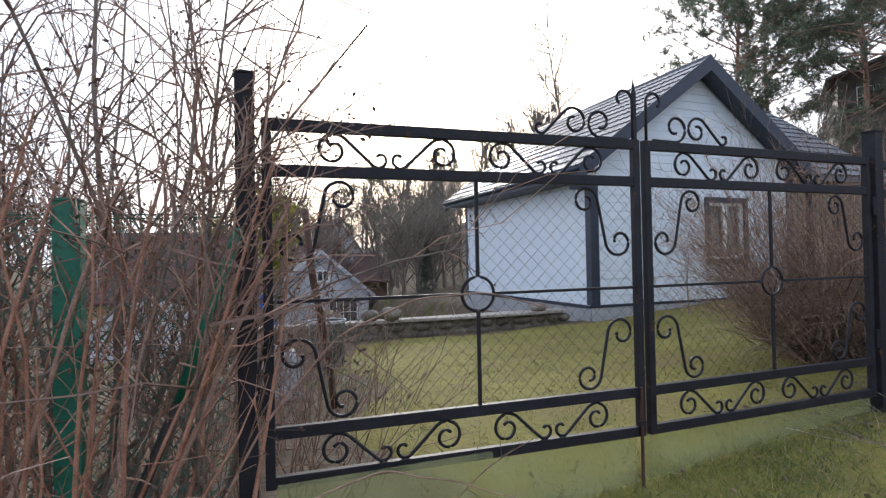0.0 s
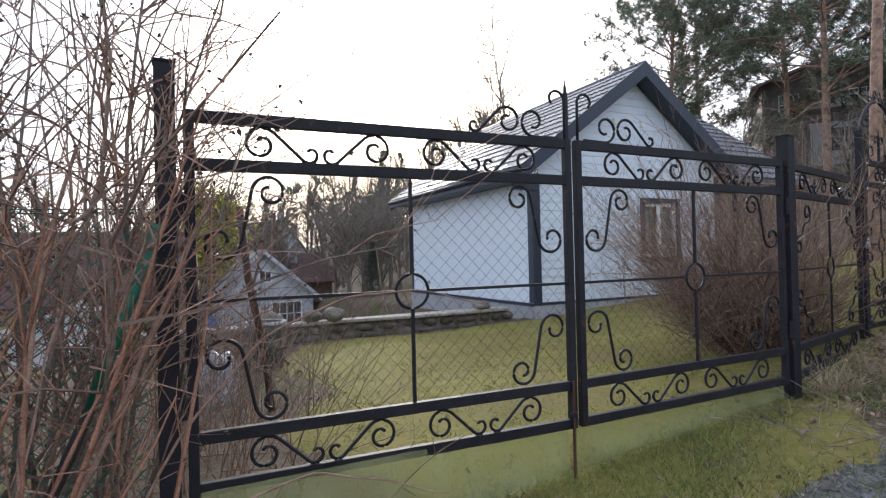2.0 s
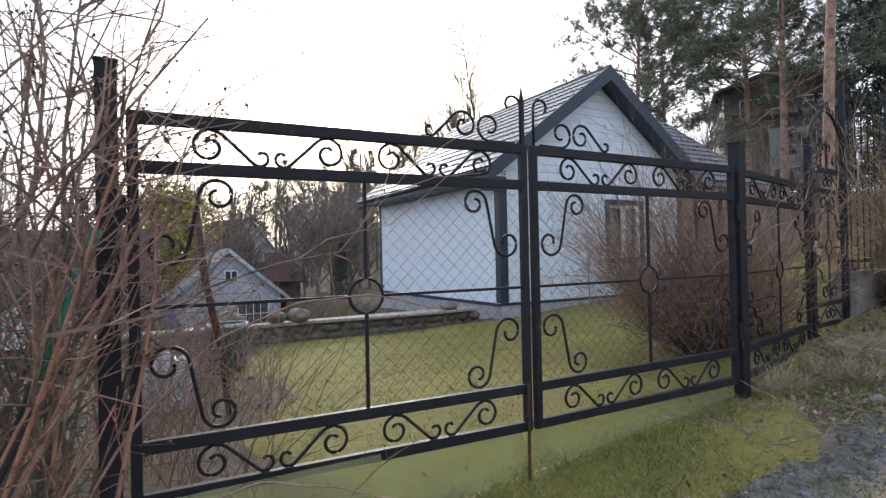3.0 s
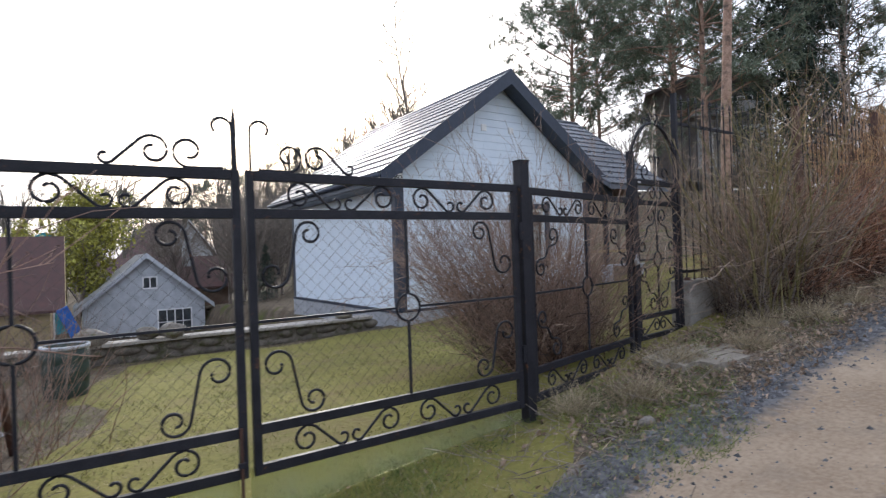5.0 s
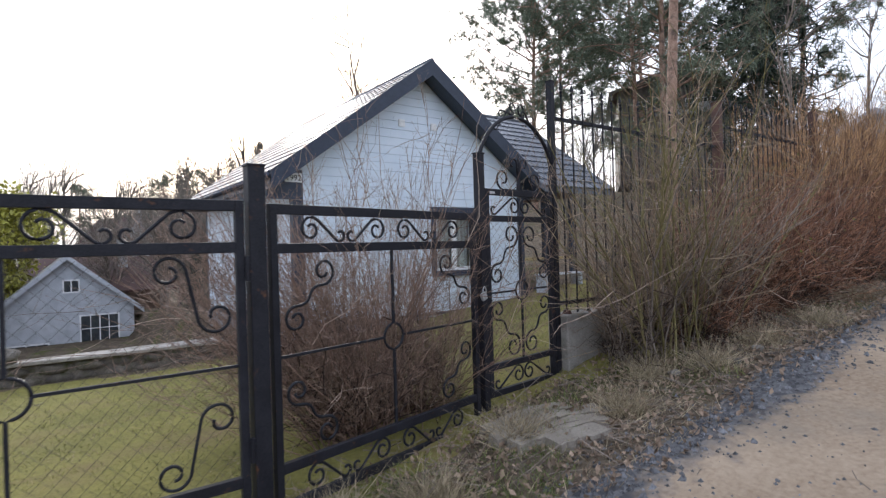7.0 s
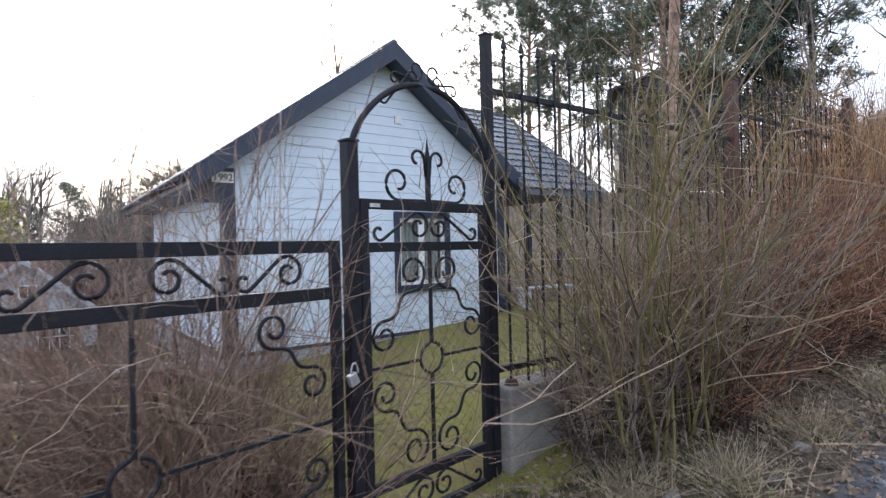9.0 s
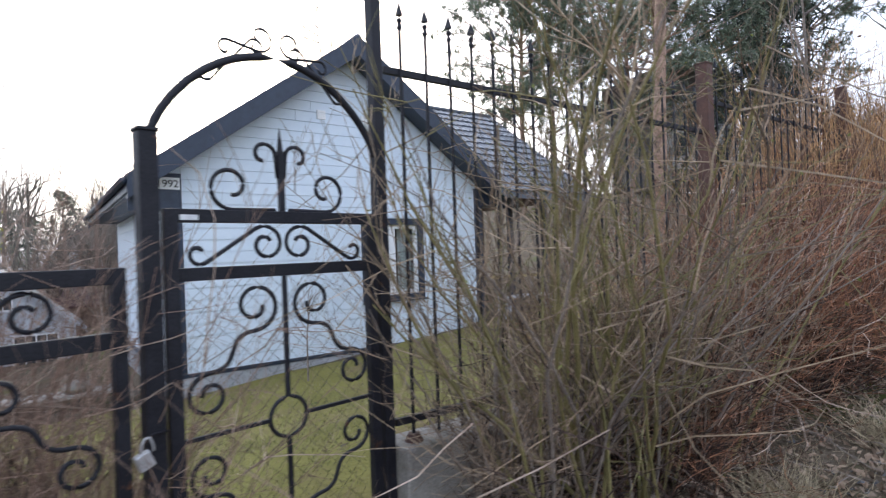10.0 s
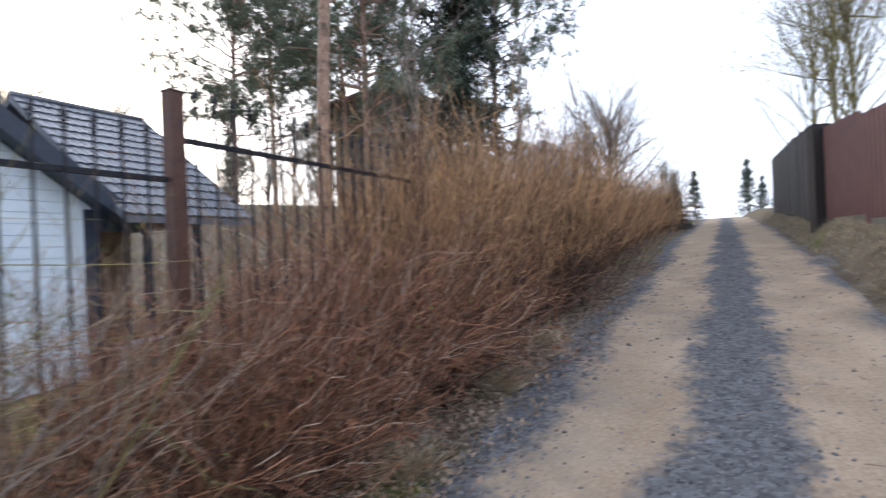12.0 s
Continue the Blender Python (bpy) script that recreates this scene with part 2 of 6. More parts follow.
def road_surface():
    """Sandy wheel tracks with a crushed-stone strip between them and at the sides; y runs across the road."""
    m = mat("road_surface", (0.26, 0.192, 0.132), (0.405, 0.315, 0.226), 1.3, 0.95, 0, 30, 1.0, 0.0, ((0.24, 0.20, 0.155), 1.2, 0.5, 0.75), depth=0.02, spec=0.1)
    nt = m.node_tree
    n, l = nt.nodes, nt.links
    bsdf = n["Principled BSDF"]
    sand = bsdf.inputs["Base Color"].links[0].from_socket
    geo, sep = n.new("ShaderNodeNewGeometry"), n.new("ShaderNodeSeparateXYZ")
    l.new(geo.outputs["Position"], sep.inputs[0])
    vor = n.new("ShaderNodeTexVoronoi")
    vor.inputs["Scale"].default_value = 28
    l.new(geo.outputs["Position"], vor.inputs["Vector"])
    rock = n.new("ShaderNodeValToRGB")
    rock.color_ramp.elements[0].color, rock.color_ramp.elements[1].color = (0.05, 0.049, 0.052, 1), (0.175, 0.172, 0.175, 1)
    l.new(vor.outputs["Color"], rock.inputs[0])
    wob, wob2 = n.new("ShaderNodeTexNoise"), n.new("ShaderNodeTexNoise")
    wob.inputs["Scale"].default_value, wob.inputs["Detail"].default_value = 1.1, 6
    wob2.inputs["Scale"].default_value, wob2.inputs["Detail"].default_value = 9, 3

    def math_node(op, a, b):
        k = n.new("ShaderNodeMath")
        k.operation = op
        for i, v in enumerate((a, b)):
            if isinstance(v, (int, float)):
                k.inputs[i].default_value = v
            else:
                l.new(v, k.inputs[i])
        return k.outputs[0]
    for w in (wob, wob2):
        l.new(geo.outputs["Position"], w.inputs["Vector"])
    shift = math_node("ADD", math_node("MULTIPLY", math_node("SUBTRACT", wob.outputs["Fac"], 0.5), 0.9), math_node("MULTIPLY", math_node("SUBTRACT", wob2.outputs["Fac"], 0.5), 0.45))
    y = math_node("ADD", sep.outputs["Y"], shift)

    def band(lo, hi, soft):
        a = n.new("ShaderNodeMapRange")
        a.inputs["From Min"].default_value, a.inputs["From Max"].default_value = lo - soft, lo + soft
        b = n.new("ShaderNodeMapRange")
        b.inputs["From Min"].default_value, b.inputs["From Max"].default_value = hi - soft, hi + soft
        b.inputs["To Min"].default_value, b.inputs["To Max"].default_value = 1, 0
        l.new(y, a.inputs["Value"])
        l.new(y, b.inputs["Value"])
        return math_node("MULTIPLY", a.outputs[0], b.outputs[0])
    stone = math_node("MAXIMUM", math_node("MAXIMUM", band(-0.42, 0.36, 0.10), band(1.32, 1.85, 0.12)), band(-2.6, -1.5, 0.15))
    mx = n.new("ShaderNodeMixRGB")
    l.new(stone, mx.inputs[0])
    l.new(sand, mx.inputs[1])
    l.new(rock.outputs[0], mx.inputs[2])
    l.new(mx.outputs[0], bsdf.inputs["Base Color"])
    return m


M_ROAD = road_surface()

# ---- building helpers ----


def fast_mesh(name, verts, faces):
    """A mesh from arrays: verts (n, 3), faces (m, 3 or 4)."""
    verts, faces = np.asarray(verts, dtype=np.float32), np.asarray(faces, dtype=np.int32)
    me = bpy.data.meshes.new(name)
    k = faces.shape[1]
    me.vertices.add(len(verts))
    me.vertices.foreach_set("co", verts.ravel())
    me.loops.add(faces.size)
    me.loops.foreach_set("vertex_index", faces.ravel())
    me.polygons.add(len(faces))
    me.polygons.foreach_set("loop_start", np.arange(0, faces.size, k, dtype=np.int32))
    me.polygons.foreach_set("loop_total", np.full(len(faces), k, dtype=np.int32))
    me.polygons.foreach_set("use_smooth", np.zeros(len(faces), dtype=bool))
    me.update(calc_edges=True)
    me.validate()
    return me


def solid(name, verts, faces, material, parent=None, label="", smooth=False):
    me = fast_mesh(name, verts, faces)
    me.materials.append(material)
    if smooth:
        me.polygons.foreach_set("use_smooth", np.ones(len(me.polygons), dtype=bool))
    ob = new(name, me)
    ob.parent = parent
    if label:
        tagged(ob, label)
    return ob


def part(name, bm, material, parent=None, label="", smooth=False):
    """Links a bmesh as one mesh object under a thing or a part."""
    me = bpy.data.meshes.new(name)
    bm.normal_update()
    bm.to_mesh(me)
    bm.free()
    me.materials.append(material)
    if smooth:
        for p in me.polygons:
            p.use_smooth = True
    ob = new(name, me)
    ob.parent = parent
    if label:
        tagged(ob, label)
    return ob


def thing(name, label, category, group="", kind="", at=(0, 0, 0), rz=0):
    ob = new(name)
    ob.empty_display_size = 0.2
    ob.matrix_basis = pose(*at, 0, 0, rz)
    return tagged(ob, label, category, group, kind)


def box(bm, x0, y0, z0, x1, y1, z1, bevel=0.0):
    res = bmesh.ops.create_cube(bm, size=1, matrix=Matrix.Translation(((x0 + x1) / 2, (y0 + y1) / 2, (z0 + z1) / 2)) @ Matrix.Diagonal((x1 - x0, y1 - y0, z1 - z0, 1)))
    if bevel:
        edges = list({e for v in res["verts"] for e in v.link_edges})
        bmesh.ops.bevel(bm, geom=edges, offset=bevel, segments=2, affect="EDGES", profile=0.6)
    return bm


def boxpart(name, lo, hi, material, parent, bevel=0.004, label=""):
    return part(name, box(bmesh.new(), *lo, *hi, bevel), material, parent, label)


def prism(name, outline, y0, y1, material, parent, label=""):
    """An outline in x and z, given counter-clockwise seen from -y, drawn out from y0 to y1."""
    bm = bmesh.new()
    front = [bm.verts.new((x, y0, z)) for x, z in outline]
    back = [bm.verts.new((x, y1, z)) for x, z in outline]
    bm.faces.new(front)
    bm.faces.new(back[::-1])
    for i in range(len(outline)):
        j = (i + 1) % len(outline)
        bm.faces.new((front[j], front[i], back[i], back[j]))
    bmesh.ops.recalc_face_normals(bm, faces=bm.faces)
    return part(name, bm, material, parent, label)


def tubes(P, R, n=4):
    """Tapered tubes along many lines at once: P (m, k, 3), R (m, k) or one number. Gives verts and quads."""
    P = np.asarray(P, dtype=np.float64)
    m, k, _ = P.shape
    R = np.broadcast_to(np.asarray(R, dtype=np.float64), (m, k))
    T = np.gradient(P, axis=1)
    T /= np.linalg.norm(T, axis=2, keepdims=True) + 1e-9
    ref = np.where(np.abs(T[:, :1, 2:3]) > 0.8, np.array([[[1.0, 0, 0]]]), np.array([[[0, 0, 1.0]]]))
    U = np.cross(T, np.broadcast_to(ref, T.shape))
    U /= np.linalg.norm(U, axis=2, keepdims=True) + 1e-9
    W = np.cross(T, U)
    a = np.arange(n) * 2 * np.pi / n + np.pi / 4
    ring = P[:, :, None] + R[:, :, None, None] * (U[:, :, None] * np.cos(a)[None, None, :, None] + W[:, :, None] * np.sin(a)[None, None, :, None])
    base = (np.arange(m)[:, None, None] * k + np.arange(k - 1)[None, :, None]) * n
    j = np.arange(n)[None, None]
    F = np.stack([base + j, base + (j + 1) % n, base + n + (j + 1) % n, base + n + j], -1).reshape(-1, 4)
    return ring.reshape(-1, 3), F


def joined(sets):
    vs, fs, o = [], [], 0
    for v, f in sets:
        vs.append(v)
        fs.append(f + o)
        o += len(v)
    return np.concatenate(vs), np.concatenate(fs)


def bar(name, pts, r, material, parent, n=6, label=""):
    """A bent round bar along points, closed at its ends."""
    pts = np.asarray(pts, dtype=np.float64)
    k = len(pts)
    rr = np.full(k, r)
    P = np.concatenate([pts[:1], pts, pts[-1:]])[None]
    P[0, 0] = pts[0] - (pts[1] - pts[0]) * 1e-3
    P[0, -1] = pts[-1] + (pts[-1] - pts[-2]) * 1e-3
    R = np.concatenate([[r * 0.05], rr, [r * 0.05]])[None]
    v, f = tubes(P, R, n)
    return solid(name, v, f, material, parent, label, smooth=True)


# ---- the ground's shape ----
ROAD_X = [-60, -10, 0, 2.2, 4.4, 6.2, 7.3, 8.2, 11, 14, 30, 60, 90, 300]
ROAD_Z = [-3.0, -0.85, -0.13, 0.02, 0.20, 0.43, 0.56, 0.74, 1.0, 1.27, 2.55, 4.2, 4.9, 5.2]
YARD_X = [-60, 2, 5, 8, 10.4, 14, 25, 45, 90]
YARD_Z = [-1.2, -0.22, -0.22, -0.13, 0.07, 0.40, 1.8, 4.6, 6.5]


def smooth(a, b, v):
    t = np.clip((np.asarray(v, dtype=np.float64) - a) / (b - a), 0, 1)
    return t * t * (3 - 2 * t)


def ground_z(x, y):
    x, y = np.asarray(x, dtype=np.float64), np.asarray(y, dtype=np.float64)
    r, g = np.interp(x, ROAD_X, ROAD_Z), np.interp(x, YARD_X, YARD_Z)
    z = r + (g - r) * smooth(2.9, 9.0, y)
    z = z - 1.75 * smooth(10.75, 11.6, y) * (1 - smooth(7.0, 7.75, x))
    z = z + smooth(12, 60, y) * (-2.5 - z) * (1 - smooth(9, 26, x))
    z = z + 0.10 * np.clip(y - 12, 0, 40) * smooth(18, 40, x)
    z = z + 0.6 * smooth(1.65, 2.4, -y) * smooth(10, 18, x)
    far = smooth(90, 260, np.hypot(x, y))
    return z * (1 - far) + far * -1.0


def gz(x, y):
    return float(ground_z(x, y))


def ramp_axis(lo, hi, dense, reach, grow_by):
    out, step, v = list(np.arange(lo, hi, dense)), dense, hi
    while v < reach:
        out.append(v)
        step *= grow_by
        v += step
    left, step, v = [], dense, lo - dense
    while v > -reach:
        left.append(v)
        step *= grow_by
        v -= step
    return np.array(left[::-1] + out)


def sheet(name, xs, ys, zfun, material, label, category=""):
    X, Y = np.meshgrid(xs, ys, indexing="ij")
    Z = zfun(X, Y)
    v = np.stack([X, Y, Z], -1).reshape(-1, 3)
    a, b = len(xs), len(ys)
    i = (np.arange(a - 1)[:, None] * b + np.arange(b - 1)[None]).reshape(-1)
    f = np.stack([i, i + b, i + b + 1, i + 1], -1)
    ob = solid(name, v, f, material, smooth=True)
    return tagged(ob, label, category or name, kind="structure")


def ripple(x, y, s, a):
    """Cheap uneven relief out of crossed waves."""
    return a * (np.sin(x * s + 1.3 * np.sin(y * s * 0.7)) * np.sin(y * s * 1.1 + 0.8 * np.sin(x * s * 0.6)) + 0.5 * np.sin(x * s * 2.3 + y * s * 1.7) * np.sin(y * s * 2.9 - x * s))


gx = ramp_axis(-4, 24, 0.2, 900, 1.18)
gy = ramp_axis(-3.6, 13, 0.2, 900, 1.18)
ground = sheet("ground", gx, gy, lambda x, y: ground_z(x, y) + ripple(x, y, 5, 0.012) * (1 - smooth(20, 60, np.hypot(x, y))) - 0.05 * smooth(-1.35, -1.25, y) * (1 - smooth(1.25, 1.35, y)) * smooth(-6, -5, x), M_EARTH, "brown earth verge with moss and dry litter", "ground")


def road_z(x, y):
    yy = y - 0.12 * np.sin(x * 0.5) - 0.06 * np.sin(x * 1.7)
    rut = -0.025 * np.exp(-((yy - 0.85) / 0.4) ** 2) - 0.025 * np.exp(-((yy + 0.95) / 0.4) ** 2)
    edge = -0.06 * smooth(1.5, 1.95, yy) - 0.06 * smooth(1.45, 2.1, -yy)
    return ground_z(x, y) + 0.028 + rut + edge + ripple(x, y, 8, 0.005)


road = sheet("road", ramp_axis(-8, 24, 0.14, 160, 1.15), np.arange(-2.6, 2.65, 0.1), road_z, M_ROAD, "sandy dirt road with a crushed stone strip between tracks", "road")


def lawn_z(x, y):
    edge = np.minimum(np.minimum(y - 1.5 - 1.2 * smooth(3.2, 6.2, x) - 0.12 * np.sin(x * 3), 10.5 - y + 0.12 * np.sin(x * 2.2)), np.minimum(x - 0.9 * smooth(2.4, 2.8, y) - 0.12 * (y - 3) + 0.3 * np.sin(y * 1.7), 26 - x))
    return ground_z(x, y) + 0.02 - 0.07 * (1 - smooth(-0.1, 0.25, edge)) + ripple(x, y, 7, 0.01)


lawn = sheet("lawn", np.arange(-2, 26, 0.2), np.arange(1.2, 10.8, 0.2), lawn_z, M_LAWN, "mossy short lawn in early spring", "lawn")

# ---- wrought iron ----


def spiral(c, R, a0, s, turns, inner=0.30, n=26):
    """Points that curl inwards from angle a0 about c in the sense s."""
    t = np.linspace(0, 1, n)
    a = a0 + s * t * turns * 2 * np.pi
    r = R * (1 - (1 - inner) * t ** 1.1)
    return np.stack([c[0] + r * np.cos(a), c[1] + r * np.sin(a)], -1)


def s_scroll(a, R, sa, na, b, r, sb, nb):
    """From inside a curl about a, out along its tangent, and into a curl about b."""
    a, b = np.array(a, float), np.array(b, float)
    d = b - a
    th = math.atan2(d[1], d[0]) + math.asin(max(-1, min(1, (sa * R - sb * r) / np.hypot(*d))))
    nrm = np.array([-math.sin(th), math.cos(th)])
    p, q = a - sa * R * nrm, b - sb * r * nrm
    A = spiral(a, R, math.atan2(*(p - a)[::-1]), -sa, na)[::-1]
    B = spiral(b, r, math.atan2(*(q - b)[::-1]), sb, nb)
    return np.concatenate([A, B])


def flow_scroll(a, R, sa, na, b, r, sb, nb):
    """As s_scroll, but leaving the first curl at its foot and entering the second at its crown along a flat double bend."""
    A = spiral(a, R, -math.pi / 2, -sa, na)[::-1]
    B = spiral(b, r, math.pi / 2, sb, nb)
    p, q = A[-1], B[0]
    t = np.linspace(0, 1, 12)[1:-1, None]
    c1, c2 = p + [(q[0] - p[0]) * 0.75, 0], q - [(q[0] - p[0]) * 0.75, 0]
    mid = (1 - t) ** 3 * p + 3 * t * (1 - t) ** 2 * c1 + 3 * t * t * (1 - t) * c2 + t ** 3 * q
    return np.concatenate([A, mid, B])


def hook(start, c, r, s, turns, a0, inner=0.35):
    return np.concatenate([[start], spiral(c, r, a0, s, turns, inner)])


def lift(pts, y=0.0):
    return np.stack([pts[:, 0], np.full(len(pts), y), pts[:, 1]], -1)


def mirror(pts, x=None, z=None):
    p = pts.copy()
    if x is not None:
        p[:, 0] = 2 * x - p[:, 0]
    if z is not None:
        p[:, 1] = 2 * z - p[:, 1]
    return p


BAR = 0.0088


def scroll(pts, parent, r=BAR, name="scroll"):
    return bar(name, lift(pts), r, M_STEEL, parent)


def band(parent, cx, zc, w, h, swap=False):
    """Two mirrored S-scrolls between two rails."""
    R, r = h * 0.46, h * 0.27
    big, small = (cx - w / 2 + R, zc), (cx - r * 1.05, zc - h / 2 + r + 0.006)
    if swap:
        big, small = (cx - R * 1.02, zc), (cx - w / 2 + r, zc - h / 2 + r + 0.006)
    sa, sb = (1, -1) if swap else (-1, 1)
    left = s_scroll(big, R, sa, 1.25, small, r, sb, 0.75)
    scroll(left, parent)
    scroll(mirror(left, x=cx), parent)


def corner(parent, x0, z0, sx, sz, a=(0.32, -0.09), R=0.08, b=(0.10, -0.32), r=0.09, s=(1, -1)):
    """One corner scroll from rail to stile; (x0, z0) the inner corner, drawn for an upper left one."""
    p = s_scroll(a, R, s[0], 1.2, b, r, s[1], 1.0)
    p = np.stack([x0 + sx * p[:, 0], z0 + sz * p[:, 1]], -1)
    scroll(p, parent)


def chainlink(parent, x0, z0, x1, z1, y, material, cell=0.082, r=0.0010, name="wire_mesh"):
    cols, rows = int((x1 - x0) / (cell / 2)), int((z1 - z0) / (cell / 2)) + 1
    zz = np.linspace(z0, z1, rows + 1)
    i = np.arange(rows + 1)
    P = np.zeros((cols, rows + 1, 3))
    for c in range(cols):
        P[c, :, 0] = x0 + (c + 0.5) * cell / 2 + np.where((i + c) % 2 == 0, -cell / 4, cell / 4)
        P[c, :, 2] = zz
        P[c, :, 1] = y + np.where((i + c) % 2 == 0, r, -r)
    P = np.stack([P[:, :-1], P[:, 1:]], 2).reshape(-1, 2, 3)
    v, f = tubes(P, r, 3)
    ob = solid(name, v, f, material, parent)
    return tagged(ob, "diamond wire mesh", kind="stuff")


def leaf_frame(parent, w, rails, hrail=0.056, stile=0.045, dy=0.02):
    """Stiles and rails of one leaf, from u = 0 to w."""
    z0, z1 = rails[0] - hrail / 2, rails[-1] + hrail / 2
    for u in (0, w - stile):
        boxpart("stile", (u, -dy, z0), (u + stile, dy, z1), M_STEEL, parent, 0.004)
    for z in rails:
        boxpart("rail", (stile, -dy * 0.94, z - hrail / 2), (w - stile, dy * 0.94, z + hrail / 2), M_STEEL, parent, 0.004)


def ring(parent, cx, cz, R):
    a = np.linspace(0, 2 * np.pi, 29)
    bar("ring", np.stack([cx + R * np.cos(a), np.zeros(29), cz + R * np.sin(a)], -1), BAR, M_STEEL, parent)


def cross(parent, u0, u1, z0, z1, cu, cz, R, horizontal=True, vertical=True):
    if vertical:
        boxpart("upright", (cu - 0.009, -0.008, cz + R), (cu + 0.009, 0.008, z1), M_STEEL, parent, 0.002)
        boxpart("upright", (cu - 0.009, -0.008, z0), (cu + 0.009, 0.008, cz - R), M_STEEL, parent, 0.002)
    if horizontal:
        boxpart("crossbar", (u0, -0.008, cz - 0.008), (cu - R, 0.008, cz + 0.008), M_STEEL, parent, 0.002)
        boxpart("crossbar", (cu + R, -0.008, cz - 0.008), (u1, 0.008, cz + 0.008), M_STEEL, parent, 0.002)
    ring(parent, cu, cz, R)


G_Y = 2.565
RAILS = (0.362, 0.588, 1.812, 2.028)


def crest(parent, x, sx):
    """The scrolls on top of the gate beside its middle; drawn for sx = 1, outwards along u."""
    z = RAILS[-1] + 0.028
    a = hook((0.012, z), (0.075, z + 0.235), 0.062, -1, 0.62, math.pi, 0.55)
    b = hook((0.06, z + 0.006), (0.235, z + 0.09), 0.086, 1, 1.05, -math.pi / 2)
    c = s_scroll((0.405, z + 0.085), 0.082, -1, 1.15, (0.62, z + 0.045), 0.04, 1, 0.7)
    for p in (a, b, c):
        scroll(np.stack([x + sx * p[:, 0], p[:, 1]], -1), parent)


def gate_leaf(w, label):
    g = thing("gate_leaf", label, "gate", "double driveway gate")
    leaf_frame(g, w, RAILS)
    for zc in ((RAILS[0] + RAILS[1]) / 2, (RAILS[2] + RAILS[3]) / 2):
        for f in (0.29, 0.715):
            band(g, w * f, zc, 0.72, 0.178)
    lo, hi = RAILS[1] + 0.028, RAILS[2] - 0.028
    cross(g, 0.045, w - 0.045, lo, hi, w / 2 + 0.022, 1.195, 0.09)
    for x0, sx in ((0.045, 1), (w - 0.045, -1)):
        corner(g, x0, hi, sx, 1)
        corner(g, x0, lo, sx, -1)
    chainlink(g, 0.045, lo, w - 0.045, hi, 0.018, M_WIRE)
    return g


left_leaf = gate_leaf(2.10, "black wrought iron gate leaf with scrolls and wire mesh")
left_leaf.matrix_basis = pose(0.134, 2.662, 0, 0, 0, -2.6)
crest(left_leaf, 2.08, -1)
bm = bmesh.new()
box(bm, 2.066, -0.012, 2.056, 2.090, 0.012, 2.33, 0.003)
bmesh.ops.create_cone(bm, cap_ends=True, segments=8, radius1=0.016, radius2=0.001, depth=0.10, matrix=Matrix.Translation((2.078, 0, 2.375)))
bmesh.ops.create_uvsphere(bm, u_segments=8, v_segments=6, radius=0.017, matrix=Matrix.Translation((2.078, 0, 2.26)))
part("spike", bm, M_STEEL, left_leaf, "forged spear point with a twisted shaft")
boxpart("drop_bolt", (2.055, -0.035, 0.03), (2.071, -0.021, 0.62), M_RUST, left_leaf, 0.003, "rusty drop bolt reaching the ground")
boxpart("bolt_keeper", (2.04, -0.040, 0.40), (2.086, -0.0205, 0.43), M_STEEL, left_leaf, 0.003)
right_leaf = gate_leaf(2.036, "black wrought iron gate leaf with scrolls beside the fence post")
right_leaf.matrix_basis = pose(2.264, G_Y, 0)
crest(right_leaf, 0.02, 1)

for u0, u1 in ((0.18, 2.19), (2.25, 4.30)):
    bm = bmesh.new()
    n = 14
    for i in range(n):
        a, b = u0 + (u1 - u0) * i / n, u0 + (u1 - u0) * (i + 1) / n
        za, zb = gz(a, 2.6) + 0.035, gz(b, 2.6) + 0.035
        vs = [bm.verts.new(p) for p in ((a, 2.592, za), (b, 2.592, zb), (b, 2.592, 0.372), (a, 2.592, 0.372), (a, 2.596, za), (b, 2.596, zb), (b, 2.596, 0.372), (a, 2.596, 0.372))]
        for q in ((0, 1, 2, 3), (5, 4, 7, 6), (4, 5, 1, 0), (3, 2, 6, 7)):
            bm.faces.new([vs[k] for k in q])
    bmesh.ops.remove_doubles(bm, verts=bm.verts, dist=1e-4)
    strip = part("plastic_strip", bm, M_POLY)
    tagged(strip, "cloudy clear plastic strip under the gate rail", "plastic strip", "strips under the gate")


def post(x, y, top, size, material=M_STEEL, label="square black steel gate post", group="fence posts", rz=0, foot=None):
    p = thing("fence_post", label, "post", group, at=(x, y, 0), rz=rz)
    z0 = gz(x, y) - 0.3 if foot is None else foot
    boxpart("shaft", (-size / 2, -size / 2, z0), (size / 2, size / 2, top - 0.012), material, p, 0.005)
    boxpart("cap", (-size / 2 - 0.005, -size / 2 - 0.005, top - 0.012), (size / 2 + 0.005, size / 2 + 0.005, top), material, p, 0.003)
    return p


RZ3 = math.degrees(math.atan2(0.433, 1.946))
lp = post(0.062, 2.668, 2.26, 0.085, label="square black steel gate post among bare twigs")
p2 = post(4.364, 2.567, 2.25, 0.09)
p3 = post(6.31, 3.00, 2.54, 0.066, rz=10)
p4 = post(7.338, 3.137, 3.32, 0.058, rz=8, label="tall black steel gate post beside a concrete plinth")
for p, zs in ((lp, (0.75, 1.62)), (p2, (0.75, 1.7))):
    for z in zs:
        bm = bmesh.new()
        sx = 1 if p is lp else -1
        bmesh.ops.create_cone(bm, cap_ends=True, segments=10, radius1=0.016, radius2=0.016, depth=0.13, matrix=Matrix.Translation((sx * 0.055, -0.03, z)))
        part("hinge", bm, M_STEEL, p)

